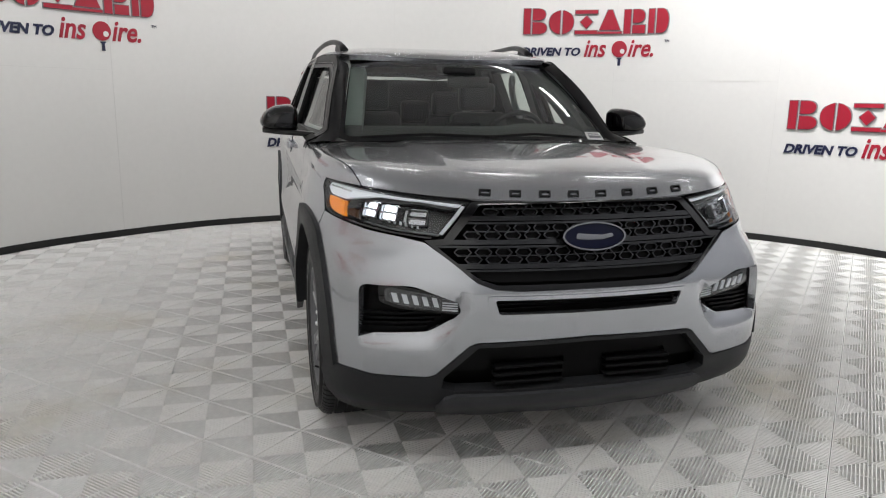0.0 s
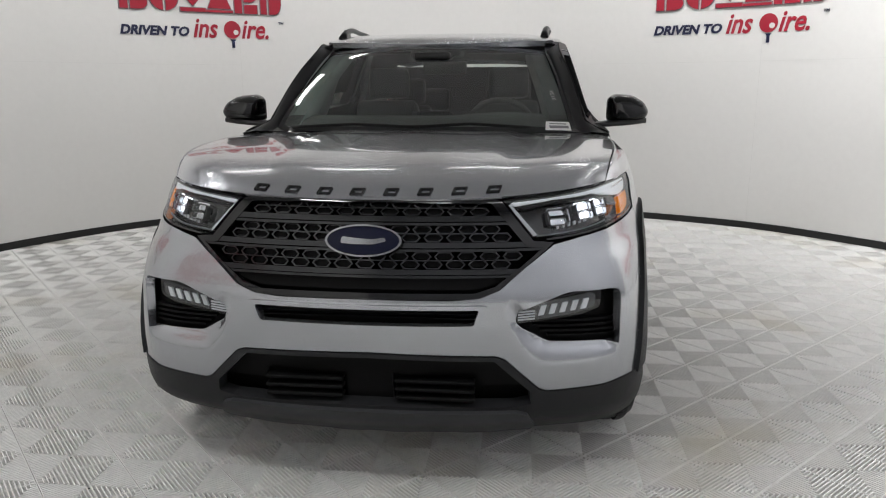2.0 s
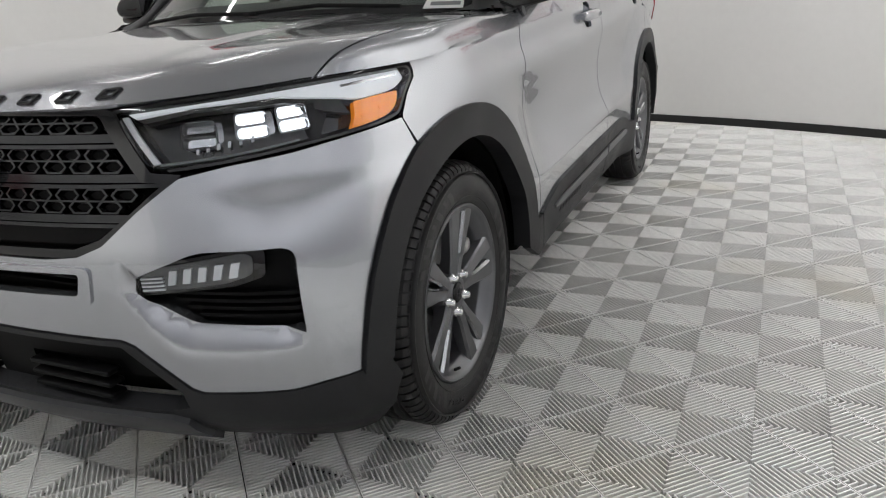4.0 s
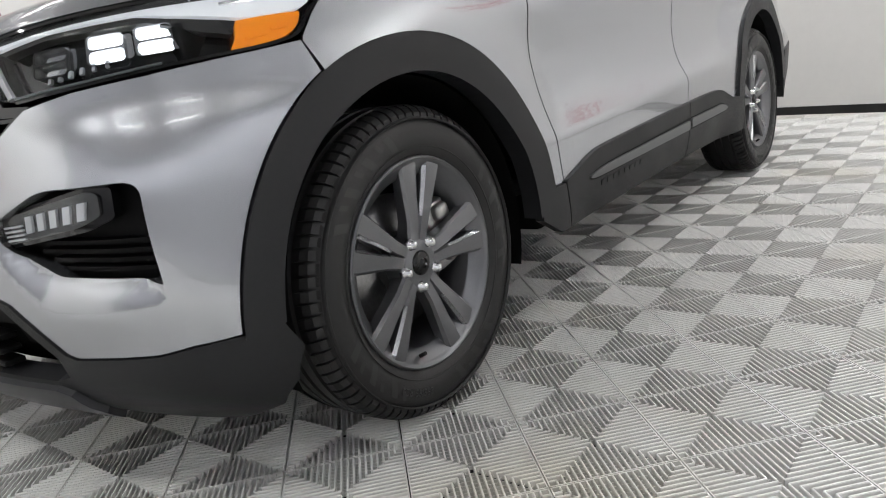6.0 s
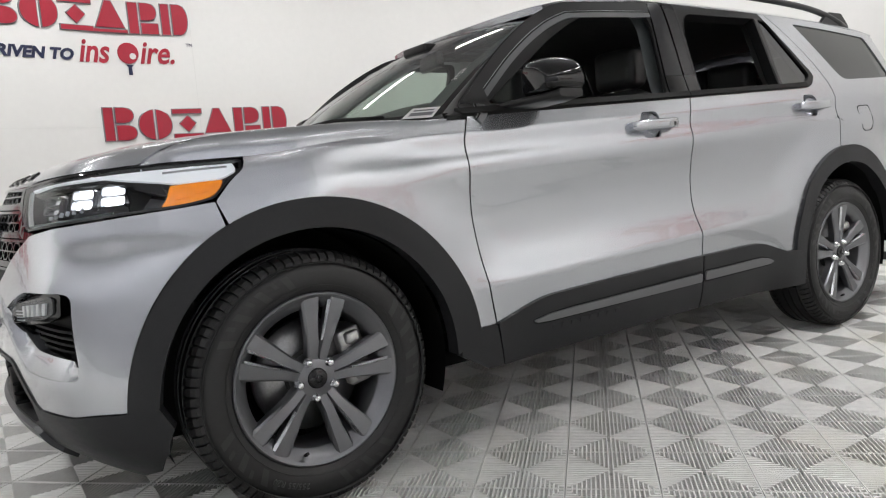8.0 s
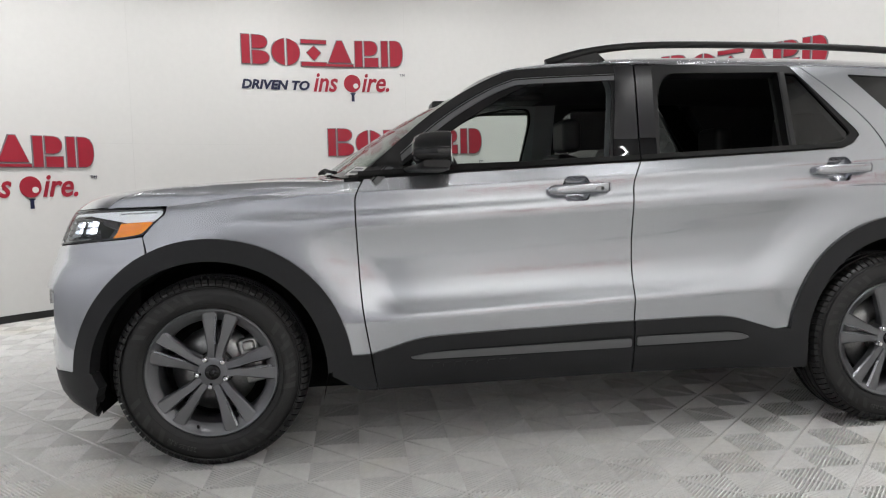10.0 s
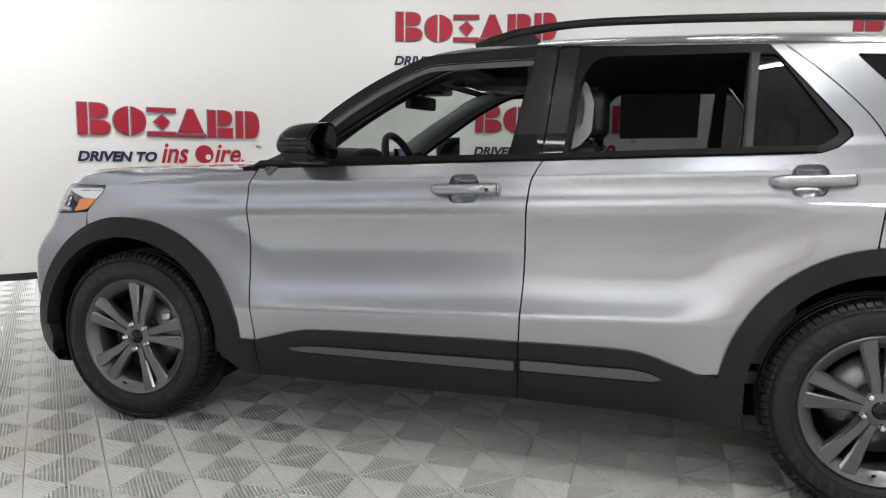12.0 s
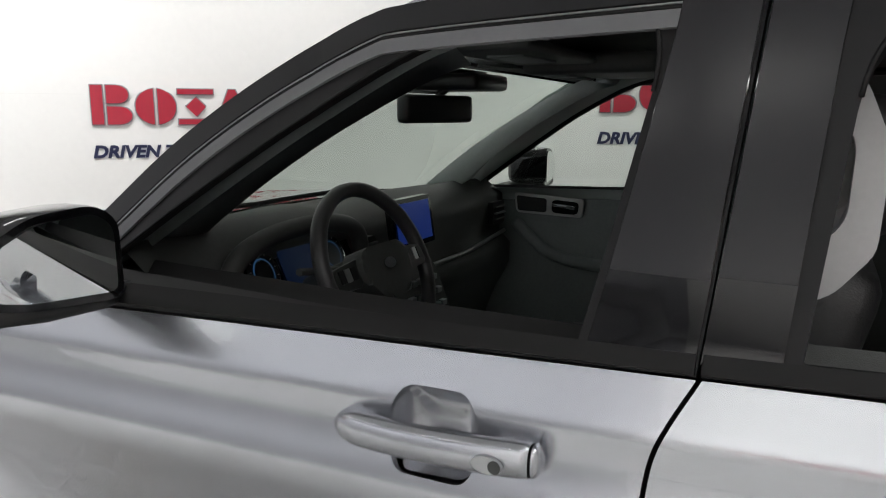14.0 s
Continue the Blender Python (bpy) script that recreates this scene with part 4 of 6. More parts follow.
# ---- the car's sides ----
SEAM_A = through_points([(0.640, 1.172), (0.607, 1.105), (0.603, 1.05), (0.607, 0.91), (0.620, 0.66), (0.650, 0.455)], 6)
SEAM_B = through_points([(1.832, 1.222), (1.797, 1.15), (1.787, 1.08), (1.783, 0.99), (1.780, 0.77), (1.775, 0.543)], 6)
SEAM_C = through_points([(2.66, 1.652), (2.80, 1.53), (2.93, 1.39), (2.985, 1.28), (2.985, 1.2), (2.965, 1.05), (2.955, REAR_ARCH[1] + REAR_OUT)], 6)
BELT = lambda y: 1.170 + 0.044 * (y - 0.63)
CLAD_TOP = through_points([(0.650, 0.452), (0.74, 0.478), (0.85, 0.508), (0.98, 0.520), (1.49, 0.537), (1.775, 0.543), (2.09, 0.548), (2.22, 0.540), (2.33, 0.508), (2.42, 0.478)], 5)
G = 0.0028
FRONT_HANDLE = (1.538, 1.112)
REAR_HANDLE = (2.742, 1.172)


def cup_line(y0, z0):
    """The outline of a door handle's finger cup."""
    return rounded([(y0 - 0.060, z0 - 0.030), (y0 - 0.046, z0 - 0.054), (y0 + 0.046, z0 - 0.052), (y0 + 0.060, z0 - 0.026),
                    (y0 + 0.060, z0 + 0.030), (y0 + 0.042, z0 + 0.056), (y0 - 0.042, z0 + 0.054), (y0 - 0.060, z0 + 0.026)], 0.02, 4)



def flank_part(side):
    s = flank(side)
    f = (side, 0, 0)
    mir = lambda pts: [(p[0], p[1]) for p in pts]

    # fender
    zt = curve((-0.20, 1.0765), (-0.10, 1.082), (0.1, 1.105), (0.3, 1.125), (0.62, 1.160))
    top = [(y, zt(y)) for y in (-0.150, -0.1, 0.0, 0.1, 0.2, 0.3, 0.4, 0.5, 0.632)]
    front_edge = [(p[0] - G, p[1]) for p in SEAM_A if p[1] < 1.158]
    wheel_side = arc(*FRONT_ARCH, ARCH_OUT, 6, 116, 34)
    head = [(-0.244, 0.955), (-0.240, 0.964), (-0.221, 0.985), (-0.201, 1.008), (-0.178, 1.028), (-0.158, 1.044), (-0.152, 1.060)]
    fender = panel("front_fender", mir(top + front_edge + wheel_side + head), s, f, PAINT, car, step=(0.035, 0.012), rim=0.02)
    # fender crown, between hood and side
    rows = []
    for i in range(25):
        y = -0.41 + 1.03 * i / 24
        xi = HOOD_SIDE(y) + 0.0035
        a = Vector((xi, y, hood_z(xi, y)))
        if y < -0.150:
            zz = 1.0795 - 0.004 * (-0.150 - y) / 0.25
            b = Vector((nose_x(y, zz), y, zz))
        else:
            b = Vector((flank_x(y, zt(y)), y, zt(y)))
        c = Vector((b.x - 0.012, y, max(a.z, b.z) + 0.002))
        row = [a - Vector((0, 0, 0.02)), a]
        for k in range(1, 9):
            u = k / 8
            row.append((1 - u) ** 2 * a + 2 * u * (1 - u) * c + u * u * b)
        rows.append([(side * p.x, p.y, p.z) for p in row])
    part("fender_crown", loft(rows), PAINT, fender)

    # front arch trim
    ring = arc(*FRONT_ARCH, ARCH_OUT, 3, 178, 44) + list(reversed(arc(*FRONT_IN, ARCH_IN, -1, 176, 44)))
    trim = panel("arch_trim", ring, s, f, CLADDING, car, step=0.045, rim=0.06, lift=0.014, label="dark grey wheel arch trim")
    ring = arc(*REAR_ARCH, REAR_OUT, 8, 173, 44) + list(reversed(arc(*REAR_ARCH, REAR_IN, 4, 174, 44)))
    panel("arch_trim", ring, s, f, CLADDING, car, step=0.045, rim=0.06, lift=0.014, label="dark grey wheel arch trim")

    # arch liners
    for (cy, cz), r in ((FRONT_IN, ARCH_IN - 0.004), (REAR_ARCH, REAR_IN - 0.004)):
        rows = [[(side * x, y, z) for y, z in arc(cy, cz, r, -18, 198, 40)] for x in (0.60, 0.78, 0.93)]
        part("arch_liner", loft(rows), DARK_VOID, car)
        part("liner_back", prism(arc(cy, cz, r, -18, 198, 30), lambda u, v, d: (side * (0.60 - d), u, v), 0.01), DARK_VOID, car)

    # doors
    belt_line = lambda y0, y1, n=12: [(y0 + (y1 - y0) * i / n, BELT(y0 + (y1 - y0) * i / n)) for i in range(n + 1)]
    a_line = [(p[0] + G, p[1]) for p in SEAM_A]
    b_left = [(p[0] - G, p[1]) for p in SEAM_B]
    b_right = [(p[0] + G, p[1]) for p in SEAM_B]
    clad_f = [p for p in CLAD_TOP if 0.66 < p[0] < 1.77]
    clad_r = [p for p in CLAD_TOP if 1.785 < p[0]]
    front = panel("front_door", mir(belt_line(0.645, 1.828) + b_left + list(reversed(clad_f)) + list(reversed(a_line))), s, f, PAINT, car, holes=[cup_line(*FRONT_HANDLE)], step=(0.05, 0.009), rim=0.012, label="silver front door")
    c_left = [(p[0] - G, p[1]) for p in SEAM_C]
    wheel = [p for p in arc(*REAR_ARCH, REAR_OUT, 99, 172, 24)]
    rear_outline = belt_line(1.836, 2.775) + [(2.83, 1.285), (2.875, 1.325), (2.868, 1.35), (2.615, 1.648)] + c_left + wheel + list(reversed(clad_r)) + list(reversed(b_right))
    rear = panel("rear_door", mir(rear_outline), s, f, PAINT, car, holes=[cup_line(*REAR_HANDLE)], step=(0.05, 0.009), rim=0.012, label="silver rear door")
    # black sheets behind the door seams, in place of the shade inside them
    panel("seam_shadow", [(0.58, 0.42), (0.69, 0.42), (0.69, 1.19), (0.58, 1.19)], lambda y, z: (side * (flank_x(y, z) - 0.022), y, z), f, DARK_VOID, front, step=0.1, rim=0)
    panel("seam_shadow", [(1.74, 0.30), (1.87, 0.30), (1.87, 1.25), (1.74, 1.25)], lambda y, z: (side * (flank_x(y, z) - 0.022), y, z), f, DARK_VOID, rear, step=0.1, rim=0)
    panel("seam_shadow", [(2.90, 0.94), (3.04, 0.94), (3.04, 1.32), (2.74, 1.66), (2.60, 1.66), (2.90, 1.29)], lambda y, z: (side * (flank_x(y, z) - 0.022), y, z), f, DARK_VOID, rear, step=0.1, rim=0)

    # lower cladding with its bright strip
    def clad(name, pts, parent, **k):
        return panel(name, pts, s, f, CLADDING, parent, step=0.05, rim=0.03, lift=0.010, **k)
    sill_low = lambda y: 0.302 + 0.012 * (y - 0.66)
    clad("door_cladding", [(p[0] + (0.004 if i == 0 else 0), p[1]) for i, p in enumerate([q for q in CLAD_TOP if q[0] < 1.775])] + [(1.772, 0.543), (1.772, sill_low(1.772)), (0.676, sill_low(0.68))], front, label="dark grey door cladding")
    clad("door_cladding", [(1.778, 0.543)] + [q for q in CLAD_TOP if q[0] > 1.78] + [(2.482, 0.478), (2.575, 0.478), (2.575, 0.30), (1.778, sill_low(1.778))], rear, label="dark grey door cladding")
    clad("fender_cladding", [(0.502, 0.452), (0.646, 0.450), (0.672, 0.302), (0.60, 0.306), (0.49, 0.37)], fender)
    for pts, own in (([(0.805, 0.432), (0.88, 0.452), (1.0, 0.460), (1.770, 0.482), (1.770, 0.428), (0.88, 0.416), (0.82, 0.420)], front),
                     ([(1.780, 0.482), (2.20, 0.486), (2.265, 0.472), (2.305, 0.448), (2.27, 0.434), (1.780, 0.428)], rear)):
        line = rounded(pts, 0.012)
        panel("cladding_groove", line, s, f, RUBBER_SEAL, own, step=0.08, rim=0.0, lift=0.0112)
        mid = Vector((sum(p[0] for p in line) / len(line), sum(p[1] for p in line) / len(line)))
        slim = [(mid.x + (p[0] - mid.x) * 0.985, mid.y + (p[1] - mid.y) * 0.70) for p in line]
        panel("bright_strip", slim, s, f, STRIP_DARK, own, step=0.08, rim=0.008, lift=0.018, label="satin silver strip")
    for i in range(8):
        y0 = 0.90 + 0.047 * i
        panel("moulded_mark", [(y0, 0.388 + 0.0006 * i), (y0 + 0.028, 0.389 + 0.0006 * i), (y0 + 0.032, 0.405 + 0.0006 * i), (y0 + 0.004, 0.404 + 0.0006 * i)], s, f, CLADDING, front, step=0.1, rim=0.004, lift=0.0125)

    # quarter panel, tail lamp and rear bumper
    c_right = [(p[0] + G, p[1]) for p in SEAM_C]
    arch_q = list(reversed(arc(*REAR_ARCH, REAR_OUT, 10, 97, 26)))
    tail_edge = [(3.62, 0.62), (4.02, 0.66), (4.08, 0.80), (4.07, 0.96), (3.86, 0.97), (3.80, 1.02), (3.78, 1.12), (3.83, 1.17), (3.98, 1.19), (3.92, 1.36), (3.80, 1.56), (3.74, 1.602)]
    roof_edge = [(y, ROOF_EDGE(y) - 0.004) for y in (3.6, 3.4, 3.2, 3.0, 2.8)]
    d_glass = rounded([(2.885, 1.612), (3.66, 1.572), (3.80, 1.36), (3.78, 1.335), (3.16, 1.31)], [0.02, 0.03, 0.03, 0.02, 0.05])
    quarter = panel("quarter_panel", mir(c_right + arch_q + tail_edge + roof_edge), s, f, PAINT, car, holes=[d_glass], step=0.04, rim=0.02, label="silver rear quarter panel")
    panel("quarter_window", [(p[0], p[1]) for p in d_glass], s, f, PRIVACY, quarter, step=0.06, rim=0, lift=-0.006)
    panel("window_lining", [(2.80, 1.66), (3.75, 1.63), (3.9, 1.30), (3.15, 1.27)], lambda y, z: (side * (flank_x(y, z) - 0.06), y, z), f, HEADLINER, quarter, step=0.15, rim=0)
    cap = rounded([(3.20, 1.165), (3.345, 1.17), (3.36, 1.06), (3.33, 1.03), (3.215, 1.028)], 0.03)
    if side > 0:
        inner_cap = [(3.28 + (p[0] - 3.28) * 0.95, 1.097 + (p[1] - 1.097) * 0.95) for p in cap]
        panel("fuel_flap_gap", cap, s, f, DARK_VOID, quarter, holes=[inner_cap], step=0.1, rim=0, lift=0.0012)
    tail = rounded([(3.79, 1.03), (3.85, 0.978), (4.07, 0.965), (4.06, 1.10), (3.99, 1.182), (3.84, 1.165), (3.79, 1.115)], 0.02)
    panel("tail_lamp", tail, s, f, RED_LENS, car, step=0.05, rim=0.03, lift=0.006, label="red wrap-round tail lamp")
    panel("rear_bumper_side", [(3.585, 0.50), (3.615, 0.615), (4.02, 0.655), (4.12, 0.62), (4.15, 0.45), (4.05, 0.34), (3.62, 0.33), (3.56, 0.40)], s, f, CLADDING, car, step=0.08, rim=0.04, lift=0.008)

    # window frames
    fw = rounded([(0.800, 1.222), (0.98, 1.345), (1.20, 1.488), (1.40, 1.590), (1.62, 1.622), (1.735, 1.618), (1.752, 1.55), (1.700, 1.238)], [0.02, 0.1, 0.1, 0.08, 0.08, 0.05, 0.1, 0.006])
    frame_f = [(0.56, 1.172), (0.645, 1.196), (0.80, 1.33), (0.95, 1.452), (1.12, 1.560), (1.28, 1.632), (1.40, 1.649), (1.862, 1.660), (1.829, BELT(1.829) + 0.003), (1.2, BELT(1.2) + 0.003)]
    door_frame = panel("window_frame", mir(frame_f), s, f, FRAME_BLACK, front, holes=[fw], step=0.05, rim=0.016, lift=0.003, label="satin black window frame")
    panel("pillar_trim", [(1.712, 1.232), (1.765, 1.57), (1.772, 1.648), (1.858, 1.652), (1.827, 1.236)], s, f, GLOSS_BLACK, front, step=0.06, rim=0.006, lift=0.009, label="gloss black pillar trim")
    panel("pillar_film", [(1.726, 1.318), (1.766, 1.57), (1.773, 1.645), (1.856, 1.649), (1.832, 1.318)], s, f, PILLAR_FILM, front, step=0.06, rim=0.0, lift=0.0098, label="milky protective film")
    rw = rounded([(1.925, 1.252), (1.958, 1.55), (2.01, 1.618), (2.545, 1.622), (2.525, 1.268)], [0.006, 0.1, 0.06, 0.01, 0.01])
    qw = rounded([(2.578, 1.618), (2.558, 1.272), (2.75, 1.278), (2.838, 1.33), (2.636, 1.614)], [0.008, 0.008, 0.05, 0.03, 0.01])
    frame_r = [(1.867, 1.660), (2.60, 1.654), (2.615, 1.640), (2.862, 1.345), (2.866, 1.325), (2.825, 1.285), (2.775, BELT(2.775) + 0.003), (2.3, BELT(2.3) + 0.003), (1.834, BELT(1.834) + 0.003)]
    panel("window_frame", mir(frame_r), s, f, FRAME_BLACK, rear, holes=[rw, qw], step=0.05, rim=0.05, lift=0.003, label="satin black window frame")
    panel("pillar_trim", [(1.833, 1.238), (1.866, 1.652), (1.945, 1.652), (1.934, 1.56), (1.908, 1.246)], s, f, GLOSS_BLACK, rear, step=0.06, rim=0.006, lift=0.009, label="gloss black pillar trim")
    panel("pillar_film", [(1.8405, 1.322), (1.867, 1.649), (1.943, 1.649), (1.933, 1.56), (1.914, 1.322)], s, f, PILLAR_FILM, rear, step=0.06, rim=0.0, lift=0.0098, label="milky protective film")
    belt_trim = lambda y0, y1: [(y, BELT(y) + 0.004) for y in np.linspace(y0, y1, 12)] + [(y, BELT(y) + 0.024) for y in np.linspace(y1, y0, 12)]
    panel("belt_moulding", belt_trim(0.62, 1.828), s, f, RUBBER_SEAL, front, step=0.1, rim=0.01, lift=0.012)
    panel("belt_moulding", belt_trim(1.835, 2.76), s, f, RUBBER_SEAL, rear, step=0.1, rim=0.01, lift=0.012)
    deep = lambda d: (lambda y, z: (side * (flank_x(y, z) - d), y, z))
    o = panel("fixed_window", qw, deep(0.008), f, PRIVACY, rear, step=0.06, rim=0)
    panel("window_bar", [(2.535, 1.272), (2.553, 1.622), (2.578, 1.622), (2.558, 1.272)], s, f, SATIN_BLACK, rear, step=0.1, rim=0.02, lift=0.005)
    if side < 0:
        panel("door_window", fw, deep(0.022), f, SIDE_GLASS, front, step=0.06, rim=0)
        panel("door_window", rw, deep(0.022), f, SMOKE, rear, step=0.06, rim=0)
    # door innards behind the openings; the far side's light is put into a paler grey
    inner_f = [(p[0], p[1]) for p in fw]
    panel("frame_lining", mir([(0.60, 1.05), (0.62, 1.15), (0.80, 1.315), (0.95, 1.44), (1.12, 1.55), (1.28, 1.622), (1.40, 1.640), (1.862, 1.652), (1.862, 1.05)]), deep(0.075), f, CABIN_GREY if side > 0 else FAR_LIT_LINING, front, holes=[inner_f], step=0.08, rim=0.0)
    if side > 0:
        panel("belt_lining", [(0.70, 1.06), (0.78, 1.212), (0.80, 1.2245), (1.70, 1.2395), (1.76, 1.24), (1.76, 1.06)], deep(0.073), f, RUBBER_SEAL, front, step=0.1, rim=0.0)
    inner_r = [(p[0], p[1]) for p in rw]
    panel("frame_lining", mir([(1.865, 1.05), (1.865, 1.652), (2.60, 1.644), (2.60, 1.05)]), deep(0.075), f, CABIN, rear, holes=[inner_r], step=0.08, rim=0.0)

    for own, loop_pts in ((front, fw), (rear, rw)):
        ring_pts = [(side * (flank_x(p[0], p[1]) + 0.004), p[0], p[1]) for p in loop_pts if p[1] > BELT(p[0]) + 0.05]
        part("window_seal", pipe(ring_pts, 0.003, 6), RUBBER_SEAL, own)
    edge_pts = [(side * (flank_x(p[0], p[1]) + 0.005), p[0], p[1]) for p in through_points(frame_f[1:7], 6)]
    part("pillar_seal", pipe(edge_pts, 0.004, 6), RUBBER_SEAL, front)
    # satin grey strip along the frame's outer side
    run = through_points(frame_f[1:7] + [(1.84, 1.658)], 8)
    def off(d):
        got = []
        for i, p in enumerate(run):
            t = (run[min(i + 1, len(run) - 1)] - run[max(i - 1, 0)]).normalized()
            got.append((p.x + t.y * d, p.y - t.x * d))
        return got
    panel("pillar_cover", off(0.002) + list(reversed(off(0.040))), s, f, PILLAR_BLACK, front, step=0.05, rim=0.006, lift=0.009, label="satin black pillar cover")
    panel("frame_strip", off(0.050) + list(reversed(off(0.071))), s, f, GREY_STRIP, front, step=0.05, rim=0.006, lift=0.008, label="satin grey frame strip")
    for lo, hi, m in ((0.0415, 0.0435, STRIP), (0.0445, 0.0485, RUBBER_SEAL)):
        panel("pillar_bead", off(lo) + list(reversed(off(hi))), s, f, m, front, step=0.05, rim=0.003, lift=0.0075)

    # A pillar between windscreen and door frame
    rows = []
    for i in range(21):
        v = i / 20
        a = Vector(screen_at(1.0, v))
        yy = 0.575 + (1.295 - 0.575) * v
        zz = curve((0.56, 1.172), (0.645, 1.196), (0.80, 1.33), (0.95, 1.452), (1.12, 1.560), (1.28, 1.632), (1.40, 1.649))(yy)
        b = Vector((flank_x(yy, zz) + 0.004, yy, zz))
        c = (a + b) / 2 + Vector((0.022, -0.012, 0.012))
        row = [a - Vector((0.0, 0.0, 0.012))] + [(1 - u) ** 2 * a + 2 * u * (1 - u) * c + u * u * b for u in (0, 0.2, 0.4, 0.6, 0.8, 1)]
        rows.append([(side * p.x, p.y, p.z) for p in row])
    part("front_pillar", loft(rows), PILLAR_BLACK, car, "black windscreen pillar")
    inner_rows = []
    for i in range(15):
        v = i / 14
        a = Vector(screen_at(0.85, v))
        yy = 0.60 + 0.72 * v
        zz = curve((0.56, 1.172), (0.645, 1.196), (0.80, 1.33), (0.95, 1.452), (1.12, 1.560), (1.28, 1.632), (1.40, 1.649))(yy)
        b = Vector((flank_x(yy, zz) - 0.07, yy + 0.06, zz - 0.025))
        inner_rows.append([(side * p.x, p.y, p.z) for p in (a + Vector((0, 0.015, -0.012)), (a + b) / 2 + Vector((-0.07, 0.06, -0.035)), b)])
    # same lining on both sides, the far one coloured as lit
    part("pillar_lining", loft(inner_rows), FAR_LIT_LINING if side < 0 else CABIN_GREY, car)


def screen_at(u, v):
    """A point of the windscreen: u from -1 to 1 across, v from 0 at the foot to 1."""
    foot = Vector((0.765 * u, 0.42 + 0.20 * u * u, 1.188 - 0.012 * u * u))
    head = Vector((0.625 * u, 1.175 + 0.105 * u * u, 1.620 - 0.022 * u * u))
    p = foot.lerp(head, v)
    bow = 4 * v * (1 - v) * 0.028
    return (p.x, p.y - 0.45 * bow, p.z + 0.9 * bow)


PILLAR_BLACK = principled("satin_black_pillar_paint", (0.015, 0.015, 0.016), 0.42, Specular_IOR_Level=0.3)
PILLAR_FILM = principled("black_pillar_film", (0.026, 0.026, 0.028), 0.22, Specular_IOR_Level=0.3)
STRIP_DARK = principled("satin_grey_strip", (0.15, 0.152, 0.157), 0.38, 0.6)
STRIP = principled("satin_silver_strip", (0.34, 0.345, 0.35), 0.32, 0.85)
SMOKE = pane("smoked_rear_glass", (0.13, 0.14, 0.135), 0.01)
both(flank_part)

# ---- windscreen ----
screen_line = [(-1, 0.0), (1, 0.0), (1, 1.0), (-1, 1.0)]
edge = rounded([(-0.968, 0.05), (0.968, 0.05), (0.968, 0.945), (-0.968, 0.945)], [0.07, 0.07, 0.05, 0.05])
windscreen = panel("windscreen", edge, screen_at, (0, -0.6, 0.8), WINDSCREEN, car, step=0.08, rim=0, label="green tinted windscreen")
windscreen.visible_shadow = False
panel("screen_border", screen_line, screen_at, (0, -0.6, 0.8), GLOSS_BLACK, windscreen, holes=[edge], step=0.1, rim=0.004, lift=0.001, label="black screen border")
panel("camera_patch", rounded([(-0.20, 0.94), (-0.20, 0.86), (-0.13, 0.78), (0.13, 0.78), (0.20, 0.86), (0.20, 0.94)], 0.03), screen_at, (0, -0.6, 0.8), GLOSS_BLACK, windscreen, step=0.1, rim=0, lift=-0.003)
for u0, u1, v1 in ((-0.86, 0.02, 0.05), (-0.05, 0.72, 0.06)):
    pts = [Vector(screen_at(u0 + (u1 - u0) * i / 14, 0.022 + v1 * (1 - abs(2 * i / 14 - 1)) * 0.5)) + Vector((0, -0.02, 0.014)) for i in range(15)]
    part("wiper", pipe(pts, 0.008, 6), RUBBER_SEAL, car)
cowl = []
for i in range(31):
    u = -1 + 2 * i / 30
    p = Vector(screen_at(u, 0.03))
    cowl.append([(p.x, p.y - 0.14, p.z - 0.035), (p.x, p.y - 0.06, p.z - 0.016), (p.x, p.y + 0.03, p.z - 0.02)])
part("cowl_panel", loft(cowl), SATIN_BLACK, car)

# ---- roof ----
roof_front = [(x, 1.178 + 0.105 * (x / 0.625) ** 2) for x in np.linspace(-0.62, 0.62, 21)]
roof_side = [(0.665, 1.36), (0.71, 1.6), (0.745, 1.85), (0.755, 2.2), (0.752, 2.7), (0.735, 3.2), (0.705, 3.6), (0.66, 3.93)]
roof_line = [tuple(p) for p in roof_front] + roof_side + [(0, 4.0)] + [(-x, y) for x, y in reversed(roof_side)]
roof = panel("roof", roof_line, lambda x, y: (x, y, roof_z(x, y)), (0, 0, 1), PAINT, car, step=0.06, rim=0.03, label="silver roof")
panel("roof_lining", [(-0.62, 1.30), (0.62, 1.30), (0.68, 1.6), (0.68, 3.7), (-0.68, 3.7), (-0.68, 1.6)], lambda x, y: (x, y, roof_z(x, y) - 0.055), (0, 0, -1), HEADLINER, roof, step=0.2, rim=0.0)


